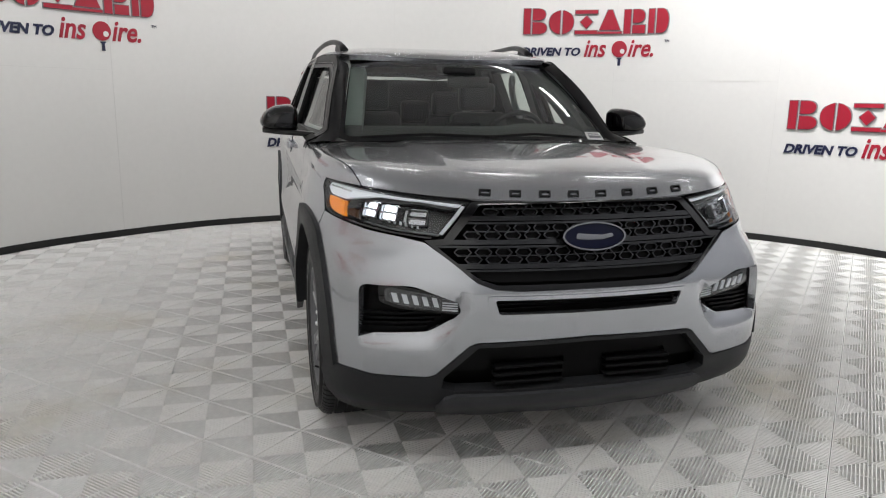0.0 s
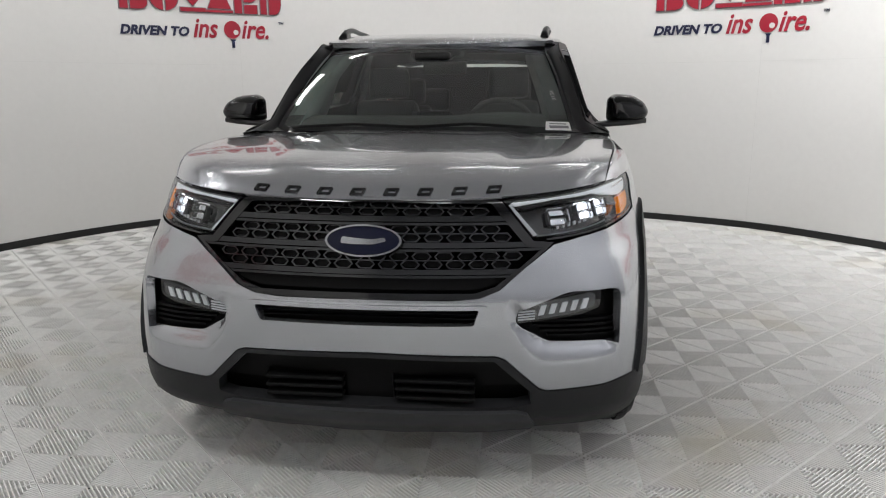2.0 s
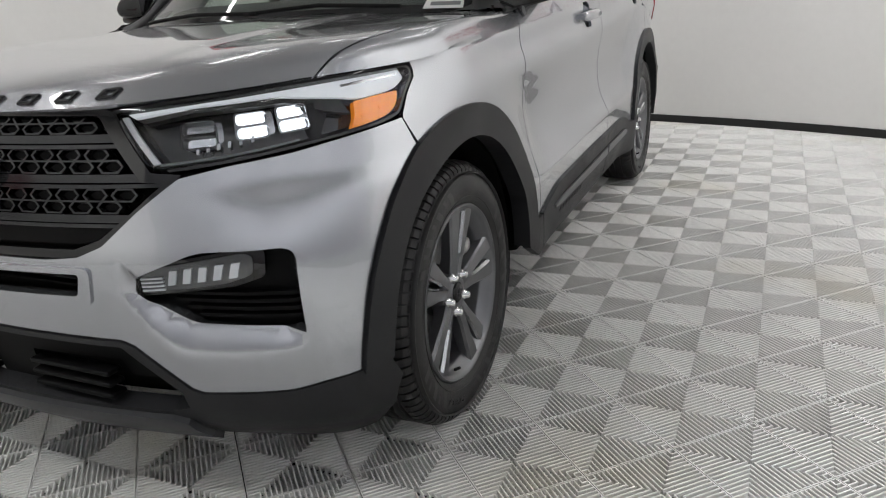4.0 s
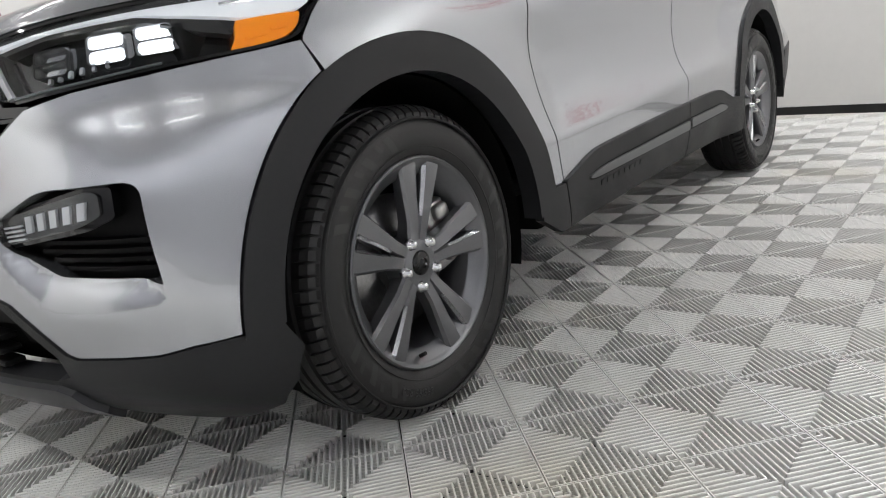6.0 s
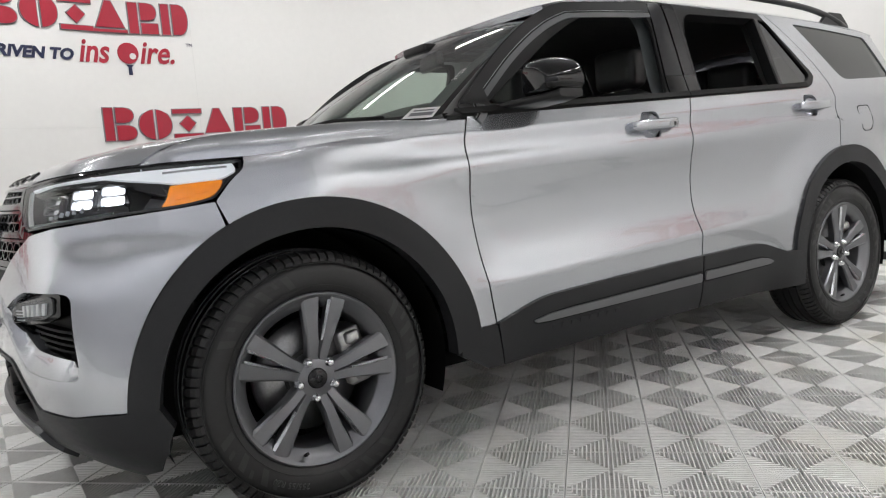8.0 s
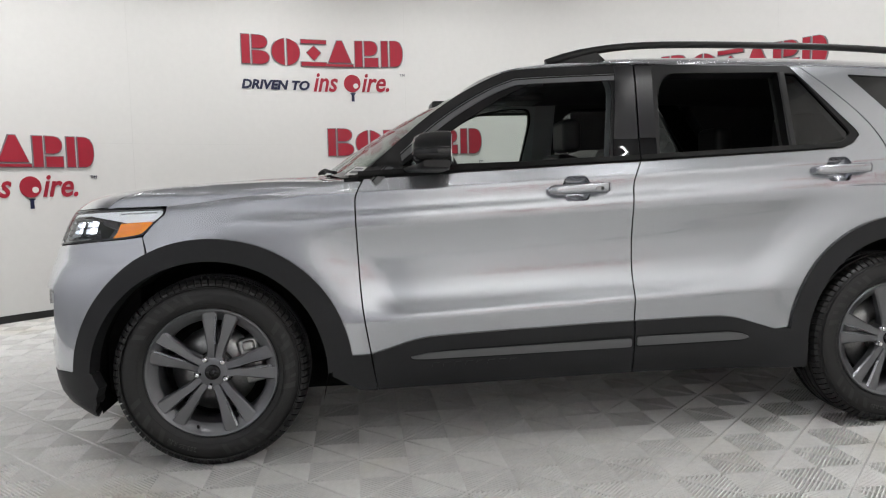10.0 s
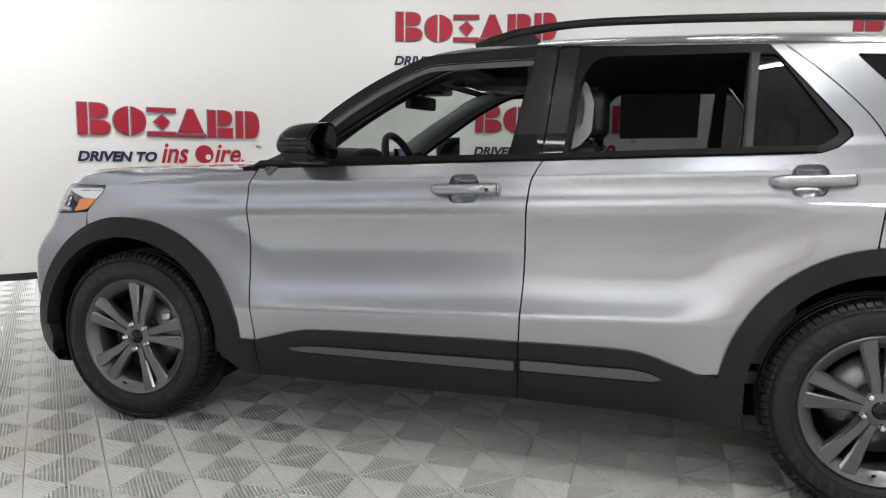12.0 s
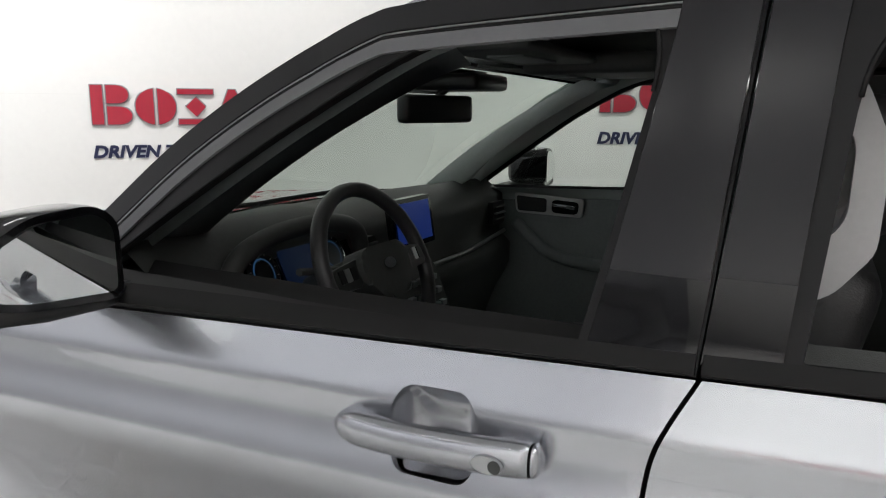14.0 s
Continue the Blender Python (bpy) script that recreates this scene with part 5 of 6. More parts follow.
def roof_rail(side):
    xr = lambda y: side * (0.615 + 0.05 * min(1, (y - 1.5) / 0.7) - 0.03 * max(0, y - 3.0))
    pts, rad = [], []
    for i in range(29):
        u = i / 28
        y = 1.50 + 2.15 * u
        lift = 0.070 * (1 - (abs(2 * u - 1)) ** 5)
        pts.append((xr(y), y, roof_z(xr(y), y) + lift - 0.004))
        rad.append(0.016 + 0.008 * abs(2 * u - 1) ** 6)
    rail = part("roof_rail", pipe(pts, rad, 10), SATIN_BLACK, car, "black raised roof rail")
    for y, w in ((1.58, 0.16), (3.52, 0.16)):
        zz = roof_z(xr(y), y)
        foot = [(y - w, zz - 0.004), (y + w, zz - 0.004), (y + w * 0.45, zz + 0.066), (y - w * 0.45, zz + 0.066)]
        if y < 2:
            foot = [(y - 0.09, zz - 0.004), (y + 0.20, zz - 0.004), (y + 0.13, zz + 0.062), (y + 0.07, zz + 0.055)]
        part("rail_foot", prism(rounded(foot, 0.01), lambda u, v, d: (xr(u) + side * (0.012 - d), u, v), 0.024), SATIN_BLACK, rail)


both(roof_rail)

# ---- rear end ----
tail_rows = []
for z, y0, w in ((0.34, 4.06, 0.80), (0.45, 4.17, 0.86), (0.62, 4.19, 0.86), (0.70, 4.14, 0.84), (1.0, 4.12, 0.83), (1.2, 4.07, 0.79), (1.40, 3.97, 0.73), (1.57, 3.86, 0.66)):
    tail_rows.append([(w * u, y0 - 0.16 * abs(u) ** 3, z) for u in np.linspace(-1, 1, 17)])
part("tailgate", loft(tail_rows), PAINT, car, "silver tailgate")
panel("spoiler", [(-0.66, 3.90), (0.66, 3.90), (0.60, 4.08), (-0.60, 4.08)], lambda x, y: (x, y, roof_z(x, min(y, 3.95)) - 0.1 * (y - 3.9)), (0, 0, 1), PAINT, car, step=0.1, rim=0.03)
rg = [[(0.62 * u, y, z) for u in np.linspace(-1, 1, 9)] for y, z in ((4.083, 1.22), (3.99, 1.40), (3.89, 1.55))]
part("rear_window", loft(rg), PRIVACY, car)


# ---- door mirrors ----
def door_mirror(side):
    base = new("door_mirror")
    base.parent = car
    X = lambda x, y, z: (side * x, y, z + 0.012)
    rows = []
    sweep = lambda x: 0.16 * (1.03 - x)
    for y, k in ((0.838, 0.30), (0.848, 0.60), (0.872, 0.82), (0.905, 0.94), (0.945, 1.0), (0.985, 1.0), (0.996, 0.975)):
        shape = [(0.944, 1.203), (1.08, 1.209), (1.138, 1.222), (1.155, 1.258), (1.128, 1.308), (1.07, 1.342), (0.98, 1.350), (0.946, 1.325)]
        cx, cz = 1.045, 1.255
        ring = rounded([(cx + (p[0] - cx) * (0.45 + 0.55 * k), cz + (p[1] - cz) * (0.35 + 0.65 * k)) for p in shape], 0.022, 3)
        rows.append([X(p[0], y + sweep(p[0]) * max(k, 0.6), p[1]) for p in ring])
    shell = part("mirror_shell", loft(rows, closed=True, caps=True), GLOSS_BLACK, base, "gloss black mirror shell")
    shell.data.set_sharp_from_angle(angle=0.8)
    glass = rounded([(0.958, 1.217), (1.08, 1.222), (1.128, 1.233), (1.142, 1.260), (1.119, 1.300), (1.066, 1.329), (0.985, 1.337), (0.959, 1.316)], 0.015, 3)
    part("mirror_glass", prism(glass, lambda u, v, d: X(u, 0.9975 + d + sweep(u), v), 0.003), MIRROR, base, "mirror glass")
    lower = []
    for x, y0, y1, z0, z1 in ((0.83, 0.80, 0.93, 1.172, 1.200), (0.89, 0.81, 0.95, 1.174, 1.205), (0.955, 0.825, 0.975, 1.176, 1.211), (1.05, 0.848, 0.985, 1.182, 1.217), (1.138, 0.872, 0.978, 1.192, 1.226)):
        lower.append([X(x, y, z) for y, z in rounded([(y0, z0 + 0.008), (y1, z0 + 0.004), (y1, z1), (y0, z1)], 0.012, 2)])
    part("mirror_foot", loft(lower, closed=True, caps=True), SATIN_BLACK, base, "satin black mirror foot")
    sail = [(0.66, 1.196), (0.80, 1.205), (0.81, 1.225), (0.80, 1.30), (0.775, 1.305), (0.69, 1.228)]
    panel("mirror_sail", rounded(sail, 0.01), lambda y, z: (side * (flank_x(y, z) + 0.012), y, z), (side, 0, 0), SATIN_BLACK, base, step=0.05, rim=0.012)


both(door_mirror)


# ---- door handles ----
def door_handle(side, y0, z0, door, lock):
    rise = 0.035
    line = lambda y: z0 + rise * (y - y0)

    def dish(y, z):
        r = min(1.0, max(abs(y - y0) / 0.061, abs(z - z0) / 0.056))
        return (side * (flank_x(y, z) - 0.003 - 0.044 * (1 - r ** 4)), y, z)
    h = panel("door_handle", cup_line(y0, z0), dish, (side, 0, 0), PAINT, door, step=0.008, rim=0.0, label="silver door handle and cup")
    # the grip: a bar with a rounded front end and a square rear end
    rows = []
    for i in range(29):
        u = i / 28
        y = y0 - 0.128 + 0.261 * u
        front = min(1.0, u / 0.16)
        round_off = math.sqrt(max(1 - (1 - front) ** 2, 0.02))
        w = 0.0215 * (0.25 + 0.75 * round_off) * (1 - 0.06 * max(0, (u - 0.93) / 0.07))
        z = line(y)
        base = flank_x(y, z)
        out = base + 0.017 + 0.013 * math.sin(math.pi * min(u * 0.9 + 0.06, 1)) * round_off
        thick = 0.0155 * (0.35 + 0.65 * round_off)
        ring = []
        for k in range(16):
            a = 2 * math.pi * k / 16
            ca, sa = math.cos(a), math.sin(a)
            ring.append((side * (out + thick * math.copysign(abs(ca) ** 0.75, ca)), y, z + w * math.copysign(abs(sa) ** 0.8, sa)))
        rows.append(ring)
    part("handle_grip", loft(rows, closed=True, caps=True), PAINT, door)
    # rear end piece behind a dark gap
    for name, ya, yb, grow, m in (("grip_gap", 0.133, 0.1355, 0.94, DARK_VOID), ("grip_end", 0.1355, 0.146, 1.0, PAINT)):
        rows = []
        for i in range(7):
            u = i / 6
            y = y0 + ya + (yb - ya) * u
            k2 = grow * (math.sqrt(max(1 - u * u, 0.06)) if name == "grip_end" else 1)
            z = line(y)
            out = flank_x(y, z) + 0.0175
            rows.append([(side * (out + 0.0150 * k2 * math.copysign(abs(math.cos(a)) ** 0.75, math.cos(a))), y, z + 0.0200 * k2 * math.copysign(abs(math.sin(a)) ** 0.8, math.sin(a))) for a in np.linspace(0, 2 * math.pi, 17)[:-1]])
        part(name, loft(rows, closed=True, caps=True), m, door)
    for yy in (y0 - 0.105, y0 + 0.105):
        a, b = sorted((side * (flank_x(yy, line(yy)) - 0.005), side * (flank_x(yy, line(yy)) + 0.024)))
        part("handle_mount", block((a, yy - 0.020, line(yy) - 0.014), (b, yy + 0.020, line(yy) + 0.014), 0.005), PAINT, door)
    if lock:
        yy = y0 + 0.093
        face = flank_x(yy, line(yy)) + 0.0435
        ring = [(yy - 0.004 + 0.019 * math.cos(2 * math.pi * i / 24), line(yy) - 0.003 + 0.0105 * math.sin(2 * math.pi * i / 24)) for i in range(24)]
        part("lock", prism(ring, lambda u, v, d: (side * (face - 0.004 + d), u, v), 0.0045, 0.0015), LOCK_METAL, door, "silver lock surround")
        pin = [(yy + 0.006 + 0.0075 * math.cos(2 * math.pi * i / 16), line(yy) - 0.003 + 0.0078 * math.sin(2 * math.pi * i / 16)) for i in range(16)]
        part("keyhole", prism(pin, lambda u, v, d: (side * (face + 0.0005 + d), u, v), 0.0012), CABIN, door)


LOCK_METAL = principled("satin_lock_metal", (0.42, 0.43, 0.44), 0.3, 0.9)
for door in [o for o in car.children if o.name.startswith("front_door")]:
    side = 1 if door.data.vertices[0].co.x > 0 else -1
    door_handle(side, *FRONT_HANDLE, door, side > 0)
for door in [o for o in car.children if o.name.startswith("rear_door")]:
    side = 1 if door.data.vertices[0].co.x > 0 else -1
    door_handle(side, *REAR_HANDLE, door, False)


# ---- wheels ----
def build_wheel():
    """A wheel about the x axis at the origin, its outer face towards +x."""
    w = new("wheel")
    w.parent = car
    tyre_line = [(0.262, 0.095), (0.268, 0.112), (0.285, 0.124), (0.315, 0.131), (0.345, 0.128), (0.362, 0.117), (0.372, 0.106), (0.380, 0.092)]
    tread = [(0.380, 0.092), (0.384, 0.068), (0.3835, 0.066), (0.384, 0.056), (0.3925, 0.054), (0.3935, 0.026), (0.385, 0.024), (0.385, 0.013), (0.394, 0.011),
             (0.394, -0.011), (0.385, -0.013), (0.385, -0.024), (0.3935, -0.026), (0.3925, -0.054), (0.384, -0.056), (0.3835, -0.066), (0.384, -0.068), (0.380, -0.092)]
    back = [(r, -x) for r, x in reversed(tyre_line)]
    tyre = part("tyre", turned(tyre_line + tread[1:] + back[1:], 96), TYRE, w, "black road tyre")
    tyre.data.set_sharp_from_angle(angle=0.6)
    # shoulder blocks cut by short grooves
    bm = bmesh.new()
    for i in range(84):
        a0, a1 = 2 * math.pi * i / 84, 2 * math.pi * (i + 0.76) / 84
        for sgn in (1, -1):
            ring = []
            for a in (a0, a1):
                for r, x in ((0.3705, 0.118), (0.383, 0.1075), (0.3915, 0.090), (0.3935, 0.071)):
                    aa = a + (0.10 - x) * 0.35
                    ring.append(bm.verts.new((sgn * x, r * math.cos(aa), r * math.sin(aa))))
            for k in range(3):
                bm.faces.new((ring[k], ring[k + 1], ring[k + 5], ring[k + 4]))
            foot = [bm.verts.new(v.co * 1) for v in ring]
            for v in foot:
                d = Vector((0, v.co.y, v.co.z)).normalized()
                v.co -= d * 0.013
            for k in range(3):
                bm.faces.new((ring[k], foot[k], foot[k + 1], ring[k + 1]))
                bm.faces.new((ring[k + 4], ring[k + 5], foot[k + 5], foot[k + 4]))
            bm.faces.new((ring[0], ring[4], foot[4], foot[0]))
    bmesh.ops.recalc_face_normals(bm, faces=bm.faces[:])
    tagged(part("tread_ring", bm, TYRE, w), kind="stuff")
    # raised sidewall bands and marks
    for r0, r1 in ((0.356, 0.3585), (0.2885, 0.2905)):
        part("sidewall_band", turned([(r0, 0.118), (r0, 0.133 if r0 > 0.3 else 0.1275), (r1, 0.1325 if r0 > 0.3 else 0.128), (r1, 0.118)], 72), TYRE, w)

    def mark(words, size, centre, radius, gap=1.0):
        bm = text_mesh(words, size, 0.0, 0.0008)
        xs = [v.co.x for v in bm.verts]
        half = (min(xs) + max(xs)) / 2
        for v in bm.verts:
            a = math.radians(centre) - (v.co.x - half) * gap / radius
            r = radius + v.co.y - size * 0.35
            v.co = Vector((0.1318 + v.co.z - abs(r - 0.318) * 0.12, r * math.cos(a), r * math.sin(a)))
        part("tyre_mark", bm, TYRE_MARK, w, "moulded size mark")
    mark("255/55 R20", 0.026, 246, 0.320)
    # moulded sidewall blocks: slanted patches in four runs, and plain bars where the wording is worn away
    for start, count in ((100, 7), (196, 6), (275, 5), (345, 7)):
        for k in range(count):
            a0 = math.radians(start + 7.5 * k)
            rows = []
            for r, x, turn in ((0.296, 0.1287, 0.0), (0.318, 0.1325, 0.03), (0.340, 0.1305, 0.06)):
                rows.append([(x, r * math.cos(a0 + turn + w2), r * math.sin(a0 + turn + w2)) for w2 in (0.0, 0.02, 0.04 if k % 2 else 0.07)])
            if k % 2:
                rows = rows[1:]
            part("sidewall_block", loft(rows), SIDEWALL_GLOSS, w)
    rim = part("rim", turned([(0.262, 0.100), (0.268, 0.112), (0.265, 0.118), (0.258, 0.117), (0.252, 0.109), (0.246, 0.104), (0.220, 0.086), (0.217, 0.078), (0.216, 0.03), (0.222, -0.08), (0.25, -0.11)], 72), ALLOY, w, "dark alloy rim")
    part("rim_edge", turned([(0.2615, 0.1175), (0.2640, 0.1195), (0.2605, 0.1195), (0.2590, 0.1175)], 72), RIM_LIP, w)
    # five pairs of spokes
    for k in range(5):
        mid = math.radians(8 + 72 * k)
        for sgn in (1, -1):
            rows = []
            for r, off, half, x1, thick in ((0.045, 0.014, 0.0165, 0.092, 0.05), (0.075, 0.0165, 0.0175, 0.095, 0.045), (0.105, 0.0195, 0.0190, 0.099, 0.04), (0.135, 0.0255, 0.0210, 0.1015, 0.038), (0.17, 0.0325, 0.0240, 0.104, 0.036), (0.215, 0.0400, 0.0290, 0.108, 0.034), (0.253, 0.0465, 0.0335, 0.110, 0.034)):
                c = sgn * off
                sec = [(c - half, x1 - thick), (c - half, x1 - 0.008), (c - half * 0.72, x1), (c + half * 0.72, x1 - (0.004 if sgn > 0 else 0)), (c + half, x1 - 0.010), (c + half, x1 - thick)]
                rows.append([(x, r * math.cos(mid) - t * math.sin(mid), r * math.sin(mid) + t * math.cos(mid)) for t, x in sec])
            bm = loft(rows, closed=True, caps=True, smooth=False)
            part("spoke", bm, ALLOY, w)
            # bright cut edge on the side that faces its twin
            rows = []
            for r, off, half, x1 in ((0.118, 0.0222, 0.0198, 0.1002), (0.135, 0.0255, 0.0210, 0.1015), (0.17, 0.0325, 0.0240, 0.104), (0.215, 0.0400, 0.0290, 0.108), (0.243, 0.0448, 0.0322, 0.1096)):
                c = sgn * off
                t0, t1 = c - sgn * half * 1.01, c - sgn * half * 0.76
                rows.append([(x, r * math.cos(mid) - t * math.sin(mid), r * math.sin(mid) + t * math.cos(mid)) for t, x in ((t0, x1 - 0.0078), (t1, x1 + 0.0004))])
            part("spoke_edge", loft(rows), MACHINED, w)
    part("hub", turned([(0.0001, 0.094), (0.056, 0.094), (0.064, 0.088), (0.072, 0.06), (0.074, 0.02)], 40), ALLOY, w)
    part("hub_cap", turned([(0.0001, 0.104), (0.024, 0.103), (0.031, 0.099), (0.033, 0.09)], 36), GLOSS_BLACK, w, "black hub cap")
    part("cap_mark", turned([(0.0001, 0.1052), (0.013, 0.1048), (0.0131, 0.1035)], 24), GRILLE, w)
    for k in range(5):
        a = math.radians(44 + 72 * k)
        bm = turned([(0.0001, 0.114), (0.007, 0.113), (0.011, 0.109), (0.0125, 0.100), (0.0155, 0.098), (0.016, 0.085)], 12)
        bm.transform(Matrix.Translation((0, 0.0605 * math.cos(a), 0.0605 * math.sin(a))))
        part("lug_nut", bm, CHROME, w)
    a = math.radians(253.6)
    part("valve", pipe([(0.10, 0.235 * math.cos(a), 0.235 * math.sin(a)), (0.118, 0.225 * math.cos(a), 0.225 * math.sin(a))], 0.005, 8), RUBBER_SEAL, w)
    part("brake_disc", turned([(0.07, 0.020), (0.175, 0.020), (0.175, -0.01), (0.07, -0.01)], 48), BRUSHED, w, "steel brake disc")
    part("disc_bell", turned([(0.0001, 0.055), (0.07, 0.05), (0.08, 0.018)], 32), CABIN, w)
    bm = block((-0.06, 0.115, -0.095), (0.055, 0.20, 0.095), 0.018, 3)
    bm.transform(Matrix.Rotation(math.radians(12), 4, "X"))
    part("brake_caliper", bm, CAST_METAL, w, "bare metal brake caliper")
    for za in (-0.075, 0.045):
        bm = block((0.03, 0.135, za), (0.078, 0.185, za + 0.04), 0.012, 2)
        bm.transform(Matrix.Rotation(math.radians(12), 4, "X"))
        part("caliper_lug", bm, CAST_METAL, w)
    part("wheel_back", turned([(0.0001, -0.06), (0.222, -0.06)], 32), DARK_VOID, w)
    return w


CAST_METAL = vary(principled("bare_cast_metal", (0.50, 0.50, 0.49), 0.38, 0.9), 14, 0.2, 90)
RIM_LIP = principled("grey_rim_lip", (0.16, 0.165, 0.17), 0.3, 0.8)
SIDEWALL_GLOSS = principled("polished_tyre_rubber", (0.022, 0.022, 0.022), 0.32)
TYRE_MARK = principled("worn_tyre_lettering", (0.055, 0.055, 0.055), 0.45)
first = build_wheel()
FACE = 0.832
first.matrix_basis = pose(FACE, 0, 0.394, 0, 0, 0)
copy_thing(first, pose(FACE, 3.025, 0.394, 14, 0, 0))
for y in (0, 3.025):
    copy_thing(first, pose(-FACE, y, 0.394, 0, 0, 180))


# ---- cabin ----
cabin_floor = part("cabin_floor", block((-0.85, 0.5, 0.42), (0.85, 3.7, 0.47), 0.01), CABIN, car)
for side in (1, -1):
    rows = []
    for y in np.linspace(0.72, 1.80, 10):
        rows.append([(side * (flank_x(y, z) - d), y, z) for z, d in ((0.5, 0.14), (0.85, 0.17), (0.95, 0.13), (1.15, 0.12), (BELT(y) + 0.012, 0.05))])
    # far lining a lighter grey than the near one, its light in the colour
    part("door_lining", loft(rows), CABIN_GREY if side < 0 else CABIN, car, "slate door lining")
    rows = []
    for y in np.linspace(1.86, 2.75, 8):
        rows.append([(side * (flank_x(y, z) - d), y, z) for z, d in ((0.5, 0.14), (0.85, 0.17), (0.95, 0.13), (1.15, 0.12), (BELT(y) + 0.012, 0.05))])
    part("door_lining", loft(rows), CABIN, car)
# the far door's switch plate, pull and armrest
px = lambda y, z: -(flank_x(y, z) - 0.125)
part("switch_plate", prism(rounded([(0.945, 1.205), (0.955, 1.132), (1.20, 1.125), (1.205, 1.19)], 0.012), lambda u, v, d: (px(u, 1.15) + d, u, v), 0.012, 0.004), LIGHT_TRIM, car, "silver door switch plate")
part("switch_panel", prism(rounded([(0.955, 1.195), (0.962, 1.14), (1.07, 1.138), (1.07, 1.188)], 0.01), lambda u, v, d: (px(u, 1.15) + 0.0125 + d, u, v), 0.003), SATIN_BLACK, car)
part("door_pull", prism(rounded([(1.09, 1.186), (1.09, 1.138), (1.185, 1.135), (1.19, 1.18)], 0.018), lambda u, v, d: (px(u, 1.15) + 0.0125 + d, u, v), 0.003), DARK_VOID, car)
part("pull_lever", pipe([(px(1.1, 1.15) + 0.02, 1.095, 1.168), (px(1.1, 1.15) + 0.026, 1.13, 1.166), (px(1.1, 1.15) + 0.022, 1.178, 1.160)], 0.007, 8), CHROME, car)
part("armrest", pipe(through_points([(px(1, 1.1) + 0.03, 0.955, 1.10), (px(1, 1.1) + 0.05, 1.03, 1.04), (px(1.1, 1.0) + 0.06, 1.12, 0.985), (px(1.1, 1.0) + 0.06, 1.30, 0.965), (px(1.1, 1.0) + 0.05, 1.7, 0.97)], 5), 0.022, 8), CABIN_GREY, car, "slate door armrest")

# dashboard
rows = []
for x in np.linspace(-0.80, 0.80, 41):
    hump = math.exp(-((x - 0.40) / 0.20) ** 4) * 0.035
    slope = 0.10 * (abs(x) / 0.8) ** 2
    y0 = 0.50 + 0.12 * (abs(x) / 0.8) ** 2
    rows.append([(x, y0, 1.180), (x, y0 + 0.12, 1.238), (x, y0 + 0.24 - slope * 0.3, 1.255 + hump * 0.4), (x, 0.84 - 0.02 * slope, 1.242 + hump * 0.7), (x, 0.895, 1.20 + hump), (x, 0.90, 1.165 + hump * 0.5), (x, 0.885, 1.06), (x, 0.93, 1.02), (x, 0.93, 0.95), (x, 0.84, 0.75), (x, 0.80, 0.5)])
dash = part("dashboard", loft(rows), CABIN, car, "charcoal dashboard")
part("instrument_hood", pipe(through_points([(0.17, 0.92, 1.10), (0.20, 0.925, 1.20), (0.30, 0.93, 1.238), (0.42, 0.93, 1.245), (0.54, 0.93, 1.235), (0.62, 0.92, 1.195), (0.65, 0.91, 1.10)], 6), 0.022, 8), CABIN, dash)
tilt = lambda cx, w, z0, z1, y: (lambda u, v, d: (cx + u * w, y + d - 0.05 * v, z0 + (z1 - z0) * v))
part("instrument_glass", prism(rounded([(-1, 0), (1, 0), (1, 1), (-1, 1)], 0.15), tilt(0.41, 0.20, 1.105, 1.215, 0.93), 0.004), GLOSS_BLACK, dash)
for cx in (0.29, 0.53):
    for r0, m in ((0.047, CHROME), (0.044, SATIN_BLACK), (0.030, DIAL), (0.027, SATIN_BLACK)):
        disc = [(r0 * math.cos(2 * math.pi * i / 28), r0 * math.sin(2 * math.pi * i / 28)) for i in range(28)]
        part("dial", prism(disc, lambda u, v, d: (cx + u, 0.934 - (v + 0.05) * 0.45 + d + (0.05 - r0) * 0.1, 1.16 + v), 0.002), m, dash)
    for k in range(11):
        a = math.radians(220 - 26 * k)
        tick = [(0.036 * math.cos(a) - 0.001, 0.036 * math.sin(a)), (0.036 * math.cos(a) + 0.001, 0.036 * math.sin(a)), (0.041 * math.cos(a) + 0.001, 0.041 * math.sin(a)), (0.041 * math.cos(a) - 0.001, 0.041 * math.sin(a))]
        part("dial_tick", prism(tick, lambda u, v, d: (cx + u, 0.938 - (v + 0.05) * 0.45 + d, 1.16 + v), 0.001), PAPER, dash)
part("info_screen", prism([(-0.06, -0.04), (0.06, -0.04), (0.06, 0.04), (-0.06, 0.04)], lambda u, v, d: (0.41 + u, 0.934 - (v + 0.05) * 0.45 + d, 1.16 + v), 0.003), SCREEN_DIM, dash)
part("touch_frame", prism(rounded([(-0.105, 1.138), (0.105, 1.138), (0.105, 1.268), (-0.105, 1.268)], 0.008), lambda u, v, d: (u, 0.955 - (v - 1.19) * 0.15 + d, v), 0.02), GLOSS_BLACK, dash)
part("touch_screen", prism([(-0.090, 1.152), (0.090, 1.152), (0.090, 1.256), (-0.090, 1.256)], lambda u, v, d: (u, 0.9755 - (v - 1.19) * 0.15 + d, v), 0.002), SCREEN, dash, "lit blue touch screen")
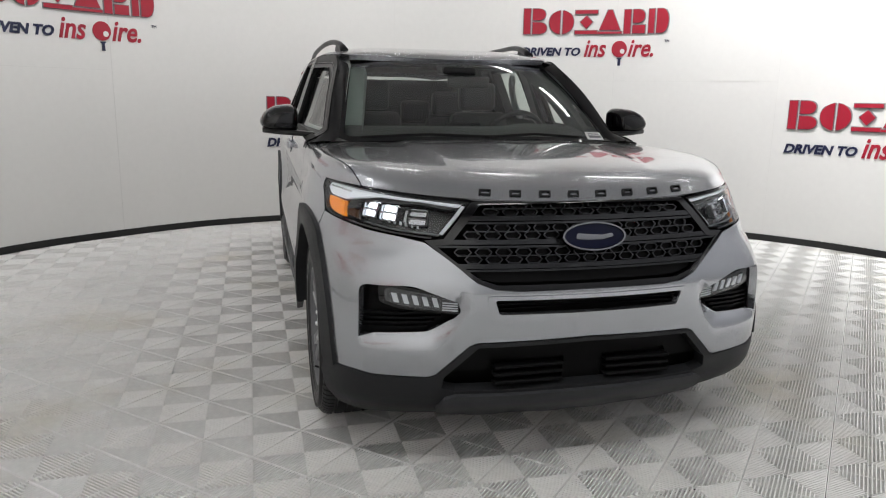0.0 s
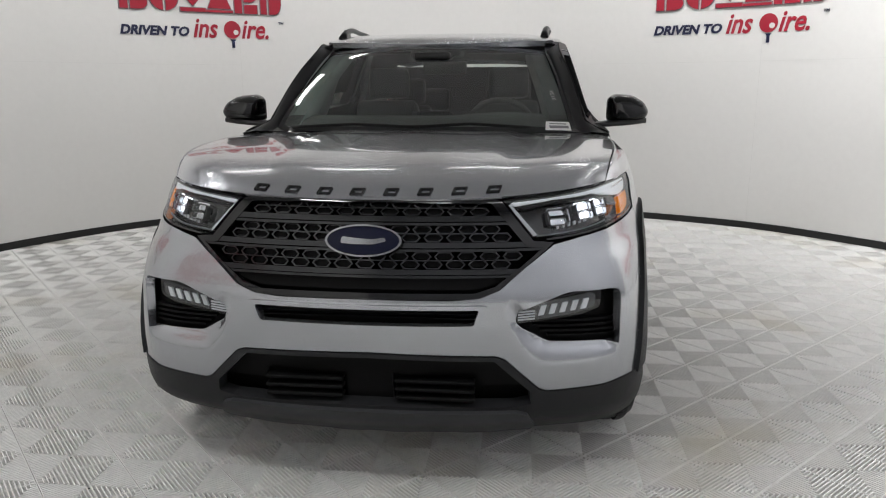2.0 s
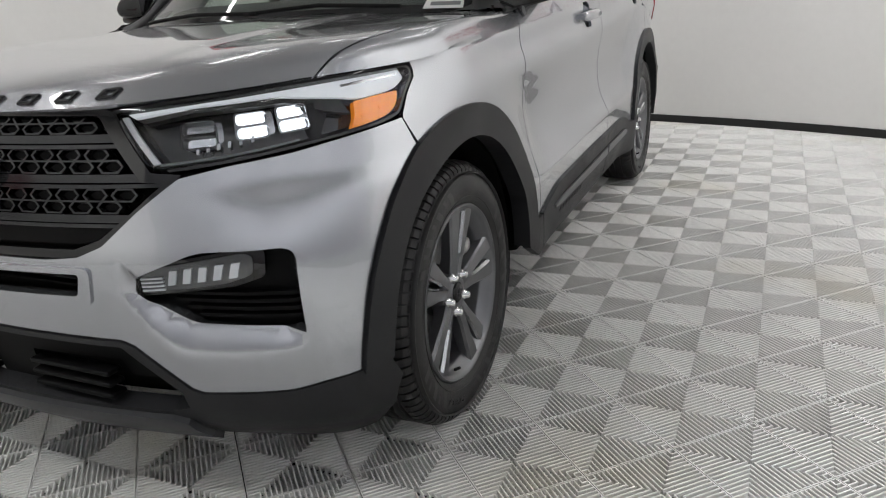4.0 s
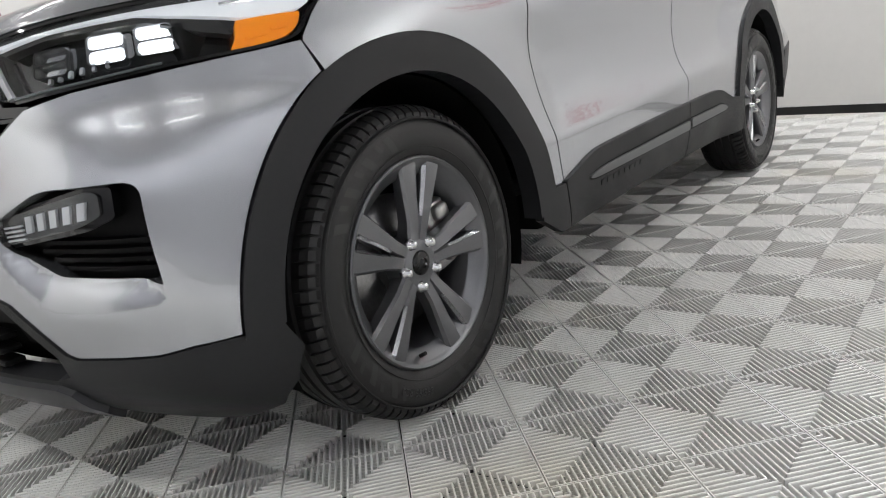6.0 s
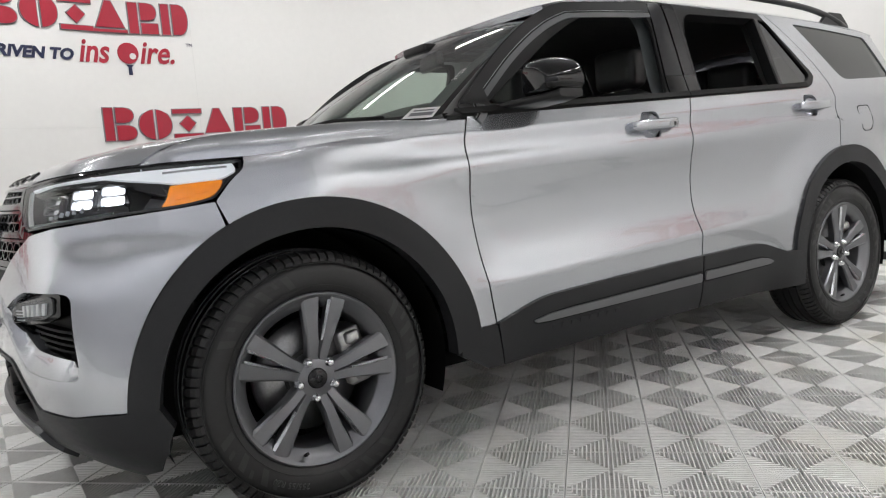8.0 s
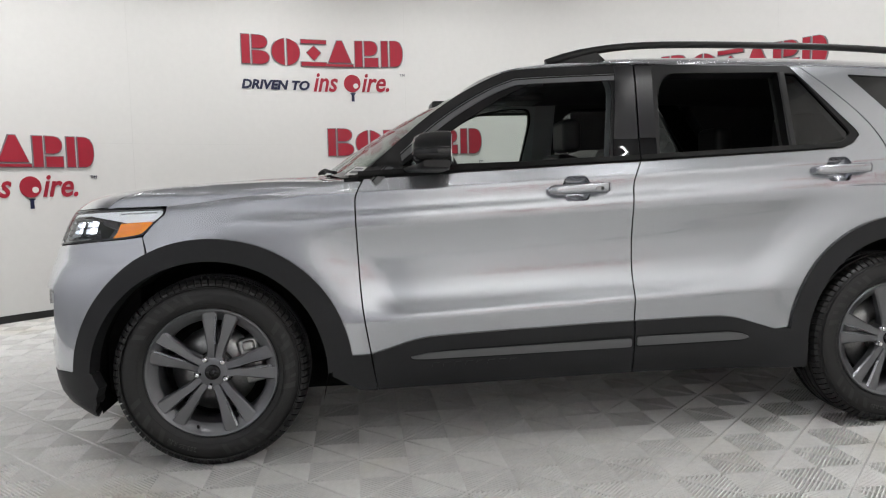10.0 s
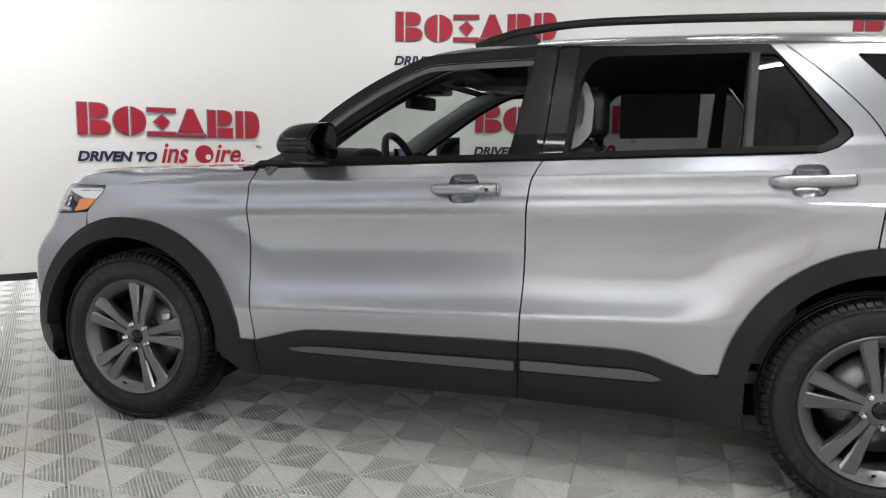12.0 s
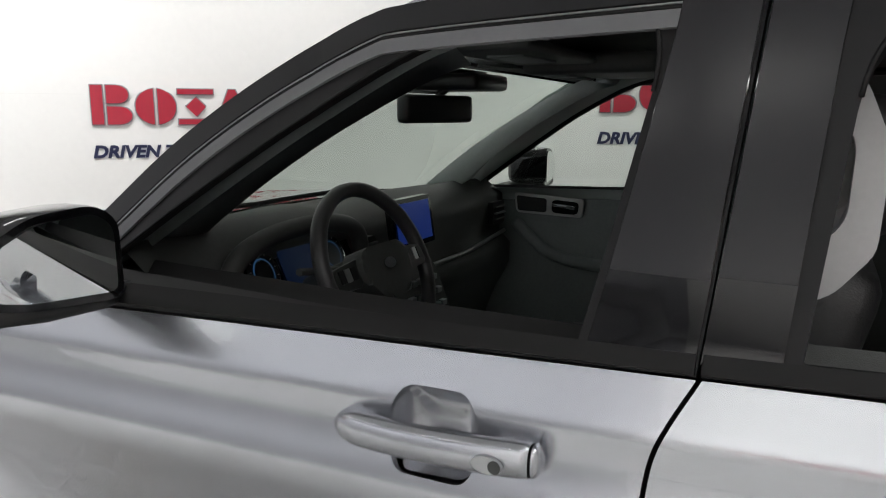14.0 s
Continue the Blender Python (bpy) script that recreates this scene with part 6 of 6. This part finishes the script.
for x, w in ((0.145, 0.03), (-0.145, 0.03), (-0.70, 0.05), (0.72, 0.04)):
    part("air_vent", prism(rounded([(-w, 1.10), (w, 1.10), (w, 1.18), (-w, 1.18)], 0.012), lambda u, v, d: (x + u, 0.905 + d, v), 0.02), SATIN_BLACK, dash)
    for k in range(3):
        part("vent_slat", block((x - w * 0.85, 0.925, 1.115 + 0.022 * k), (x + w * 0.85, 0.935, 1.121 + 0.022 * k), 0.002), STRIP if k == 1 else CABIN, dash)
part("dash_strip", pipe([(-0.78, 0.915, 1.065), (-0.4, 0.945, 1.05), (-0.12, 0.955, 1.055)], 0.007, 6), STRIP, dash)
stack = part("centre_console", loft([[(-0.12, 0.94, 1.11), (0.12, 0.94, 1.11)], [(-0.12, 0.975, 1.06), (0.12, 0.975, 1.06)], [(-0.12, 1.03, 0.93), (0.12, 1.03, 0.93)], [(-0.13, 1.20, 0.82), (0.13, 1.20, 0.82)], [(-0.13, 1.75, 0.80), (0.13, 1.75, 0.80)], [(-0.13, 1.75, 0.48), (0.13, 1.75, 0.48)]], smooth=False), CABIN, dash)
for row in range(3):
    for k in range(5):
        z = 1.04 - 0.035 * row
        part("stack_button", block((-0.085 + 0.036 * k, 0.985 + 0.016 * row, z - 0.008), (-0.060 + 0.036 * k, 1.0 + 0.016 * row, z + 0.008), 0.002), CABIN_GREY if k % 2 else STRIP, dash)
part("gear_dial", turned([(0.0001, 0.03), (0.03, 0.03), (0.034, 0.0)], 24), STRIP, dash).matrix_basis = pose(0.0, 1.28, 0.825, 0, -90, 0)

# steering wheel
wheel = new("steering_wheel")
wheel.parent = car
m = pose(0.378, 1.100, 1.164, 24, 0, 0)
bm = bmesh.new()
rows = []
for i in range(48):
    a = 2 * math.pi * i / 48
    rows.append([((0.185 + 0.0165 * math.cos(b)) * math.cos(a), 0.0185 * math.sin(b), (0.178 + 0.0165 * math.cos(b)) * math.sin(a)) for b in np.linspace(0, 2 * math.pi, 11)[:-1]])
rows.append(rows[0])
o = part("wheel_rim", loft(rows, closed=True), LEATHER, wheel, "black leather steering rim")
o.matrix_basis = m
hub = rounded([(-0.085, 0.045), (-0.10, -0.01), (-0.05, -0.075), (0.05, -0.075), (0.10, -0.01), (0.085, 0.045)], 0.03)
part("wheel_hub", prism(hub, lambda u, v, d: (u, -0.02 + d, v), 0.05, 0.012), CABIN, wheel).matrix_basis = m
part("hub_badge", prism([(0.022 * math.cos(2 * math.pi * i / 20), 0.012 * math.sin(2 * math.pi * i / 20)) for i in range(20)], lambda u, v, d: (u, 0.0305 + d, v), 0.003), CHROME, wheel).matrix_basis = m
for pts in ([(-0.17, 0.02), (-0.08, 0.03), (-0.09, -0.03), (-0.175, -0.025)], [(0.17, 0.02), (0.175, -0.025), (0.09, -0.03), (0.08, 0.03)], [(-0.04, -0.06), (0.04, -0.06), (0.03, -0.17), (-0.03, -0.17)]):
    part("wheel_spoke", prism(rounded(pts, 0.01), lambda u, v, d: (u, -0.012 + d, v), 0.026, 0.005), CABIN, wheel).matrix_basis = m
for sx in (-1, 1):
    for k in range(3):
        part("wheel_button", prism(rounded([(sx * (0.105 + 0.02 * k), -0.012), (sx * (0.121 + 0.02 * k), -0.012), (sx * (0.121 + 0.02 * k), 0.016), (sx * (0.105 + 0.02 * k), 0.016)], 0.003), lambda u, v, d: (u, 0.0145 + d, v), 0.004), STRIP if k == 1 else SATIN_BLACK, wheel).matrix_basis = m
part("column", pipe([(0.40, 0.86, 1.05), (0.40, 1.06, 1.14)], 0.045, 12), CABIN, wheel)
part("stalk", pipe([(0.43, 1.03, 1.16), (0.56, 1.03, 1.18)], 0.008, 8), CABIN, wheel)

# seats
def seat(x, y, wide, name, high=1.30):
    s = new(name)
    s.parent = car
    part("seat_cushion", block((x - wide / 2, y - 0.52, 0.60), (x + wide / 2, y + 0.02, 0.80), 0.06, 4), LEATHER, s)
    b = block((x - wide / 2, -0.07, 0.0), (x + wide / 2, 0.08, high - 0.72), 0.05, 4)
    for v in b.verts:
        k = v.co.z / (high - 0.72)
        v.co.x = x + (v.co.x - x) * (1 - 0.25 * k * k)
    b.transform(Matrix.Translation((0, y, 0.72)) @ Matrix.Rotation(math.radians(-14), 4, "X"))
    part("seat_back", b, LEATHER, s, "black leather seat back")
    top = y + (high - 0.72) * 0.25
    part("headrest", block((x - 0.135, top - 0.03, high + 0.0), (x + 0.135, top + 0.085, high + 0.20), 0.05, 4), LEATHER, s)
    for dx in (-0.05, 0.05):
        part("headrest_post", pipe([(x + dx, top + 0.02, high - 0.06), (x + dx, top + 0.025, high + 0.06)], 0.007, 8), CHROME, s)


seat(0.40, 1.80, 0.52, "front_seat", 1.32)
seat(-0.40, 1.72, 0.52, "front_seat", 1.32)
seat(0.42, 2.70, 0.50, "rear_seat", 1.26)
seat(-0.42, 2.70, 0.50, "rear_seat", 1.26)
seat(0.30, 3.45, 0.45, "third_row_seat", 1.18)
seat(-0.30, 3.45, 0.45, "third_row_seat", 1.18)

# rear-view mirror, visors, roof console, grab handle
rv = new("rear_view_mirror")
rv.parent = car
o = part("mirror_case", block((-0.125, -0.02, -0.034), (0.125, 0.02, 0.034), 0.016, 3), SATIN_BLACK, rv)
o.matrix_basis = pose(0.065, 1.075, 1.500, 0, 0, -14)
part("mirror_stem", pipe([(0.05, 1.07, 1.53), (0.02, 1.11, 1.575)], 0.010, 8), SATIN_BLACK, rv)
part("sensor_box", block((-0.10, 1.02, 1.545), (0.10, 1.20, 1.585), 0.015, 2), SATIN_BLACK, rv)
for x in (0.36, -0.36):
    v = part("sun_visor", block((x - 0.20, 1.33, 1.592), (x + 0.20, 1.50, 1.612), 0.008, 2), CABIN, car)
    part("visor_mirror", block((x - 0.09, 1.38, 1.588), (x + 0.09, 1.45, 1.5925), 0.001), CABIN_GREY, v)
con = part("roof_console", block((-0.13, 1.32, 1.575), (0.13, 1.62, 1.62), 0.02, 3), CABIN, car)
for x in (-0.06, 0.06):
    part("reading_lamp", block((x - 0.03, 1.36, 1.570), (x + 0.03, 1.42, 1.5755), 0.002), CABIN_GREY, con)
grab = rounded([(1.900, 1.262), (1.950, 1.285), (1.990, 1.335), (1.996, 1.455), (1.965, 1.530), (1.900, 1.578), (1.900, 1.535), (1.938, 1.508), (1.960, 1.455), (1.957, 1.372), (1.938, 1.345), (1.900, 1.325)], 0.014, 3)
part("grab_handle", prism(grab, lambda u, v, d: (0.700 - 0.25 * (v - 1.42) - d, u, v), 0.036, 0.008), LIGHT_TRIM, car, "light grey moulded grab handle")
for side in (1, -1):
    rows = [[(side * (flank_x(y, z) - 0.085), y, z) for y in (1.775, 1.85, 1.905)] for z in np.linspace(1.16, 1.64, 8)]
    part("pillar_lining_middle", loft(rows), LIGHT_TRIM, car, "light grey pillar lining")

# window sticker on the far rear door's glass, price card and marks on the windscreen
sheet = [(2.03, 1.352), (2.47, 1.362), (2.468, 1.605), (2.03, 1.598)]
o = tagged(panel("window_sheet", sheet, lambda y, z: (-(flank_x(y, z) - 0.026), y, z), (1, 0, 0), DARK_PAPER, None, step=0.1, rim=0.001), "large printed price sheet stuck inside the rear window", "sticker")
card = tagged(panel("price_card", [(0.800, 0.020), (0.968, 0.016), (0.968, 0.092), (0.815, 0.096)], screen_at, (0, -0.6, 0.8), PAPER, None, step=0.1, rim=0.0005, lift=0.004), "small white printed card on the windscreen", "sticker")
panel("print_bar", [(0.835, 0.070), (0.945, 0.068), (0.945, 0.078), (0.835, 0.080)], screen_at, (0, -0.6, 0.8), INK, card, step=0.1, rim=0, lift=0.0046)
panel("print_block", [(0.830, 0.036), (0.955, 0.034), (0.955, 0.058), (0.830, 0.060)], screen_at, (0, -0.6, 0.8), INK, card, step=0.1, rim=0, lift=0.0046)
bm = text_mesh("3129", 0.045, 0.1, 0.0)
for v in bm.verts:
    v.co = Vector(screen_at(0.895 + v.co.y * 0.9, 0.30 + v.co.x * 0.9 * 1.35)) + Vector((0, -0.003, 0.003))
tagged(part("windscreen_mark", bm, PAPER), "white hand-written number on the windscreen", "marking")


# ---- floor tiles ----
# ribbed click tiles laid at 45 degrees to the car, 0.283 m square
TILE = 0.2 * math.sqrt(2)
NODE = Vector((1.362, 0.586))
RIBS = 20


def tile_mesh():
    """One tile: four fans of ribs that run in from each edge over lower cross bars, and an edge bar on each side; its top at z = 0."""
    verts, faces = [], []
    half = TILE / 2

    def bar(p, q, w, levels):
        """levels: pairs of (share of the half width, z), from the foot up."""
        d = (q - p).normalized()
        n = Vector((-d.y, d.x)) * w / 2
        i = len(verts)
        ring = [(-k, z) for k, z in levels] + [(k, z) for k, z in reversed(levels)]
        for e in (p, q):
            for k, z in ring:
                c = e + n * k
                verts.append((c.x, c.y, z))
        m = len(ring)
        for k in range(m - 1):
            faces.append((i + k, i + k + 1, i + m + k + 1, i + m + k))
    pitch = TILE / RIBS
    for k in range(4):
        turn = Matrix.Rotation(math.pi / 2 * k, 2)
        for r in range(RIBS):
            u = -half + pitch * (r + 0.5)
            reach = half - abs(u) - 0.0015
            if reach < 0.006:
                continue
            p, q = Vector((u, -half + 0.004)), Vector((u, -half + 0.002 + reach))
            bar(turn @ p, turn @ q, pitch * 0.34, ((1.0, -0.019), (1.0, -0.0020), (0.50, 0.0)))
        for r in range(1, RIBS // 2):
            d = pitch * r
            bar(turn @ Vector((-half + d, -half + d)), turn @ Vector((half - d, -half + d)), 0.0024, ((1.0, -0.019), (0.7, -0.0105)))
        bar(turn @ Vector((-half + 0.001, -half + 0.0028)), turn @ Vector((half - 0.001, -half + 0.0028)), 0.0028, ((1.0, -0.019), (0.9, -0.0008)))
    return verts, faces


T_VERTS, T_FACES = tile_mesh()
tile_data = bpy.data.meshes.new("floor_tile")
tile_data.from_pydata(T_VERTS, [], T_FACES)
tile_data.materials.append(FLOOR_TILE)
diag = Matrix.Rotation(math.radians(45), 2)
tiles = []
for i in range(-36, 37):
    for j in range(-36, 37):
        c = NODE + diag @ Vector(((i + 0.5) * TILE, (j + 0.5) * TILE))
        if not (-5.1 < c.x < 5.2 and -4.4 < c.y < 5.9):
            continue
        inside = True
        ang = math.atan2(c.y - 0.8, c.x)
        reach = max((p - Vector((0, 0.8))).length for p in WALL_LINE if abs((math.atan2(p.y - 0.8, p.x) - ang + math.pi) % (2 * math.pi) - math.pi) < 0.06)
        if (c - Vector((0, 0.8))).length > reach + 0.12:
            continue
        tiles.append(c)
near = [c for c in tiles if c.x > -1.9 and c.x < 2.75 and c.y > -1.35 and c.y < 3.0]
near = [c for c in near if not (abs(c.x) < 0.75 and c.y > 0.2)]
near.sort(key=lambda c: (c - Vector((1.0, 0.0))).length)
near = near[:300]
chosen = {(round(c.x, 3), round(c.y, 3)) for c in near}
for c in near:
    o = new("floor_tile", tile_data)
    o.parent = floor
    o.matrix_basis = pose(c.x, c.y, 0, 0, 0, 45)
verts, faces = [], []
rot = Matrix.Rotation(math.radians(45), 3, "Z")
base_v = np.array([rot @ Vector(v) for v in T_VERTS])
base_f = np.array([(*f,) for f in T_FACES])
all_v, all_f, n = [], [], 0
for c in tiles:
    if (round(c.x, 3), round(c.y, 3)) in chosen:
        continue
    all_v.append(base_v + np.array((c.x, c.y, 0)))
    all_f.append(base_f + n)
    n += len(base_v)
me = bpy.data.meshes.new("floor_tiles_rest")
me.from_pydata(np.concatenate(all_v).tolist(), [], np.concatenate(all_f).tolist())
me.materials.append(FLOOR_TILE)
rest = new("floor_tiles", me)
tagged(rest, "grey ribbed interlocking plastic floor tiles", "floor tiles", kind="stuff")
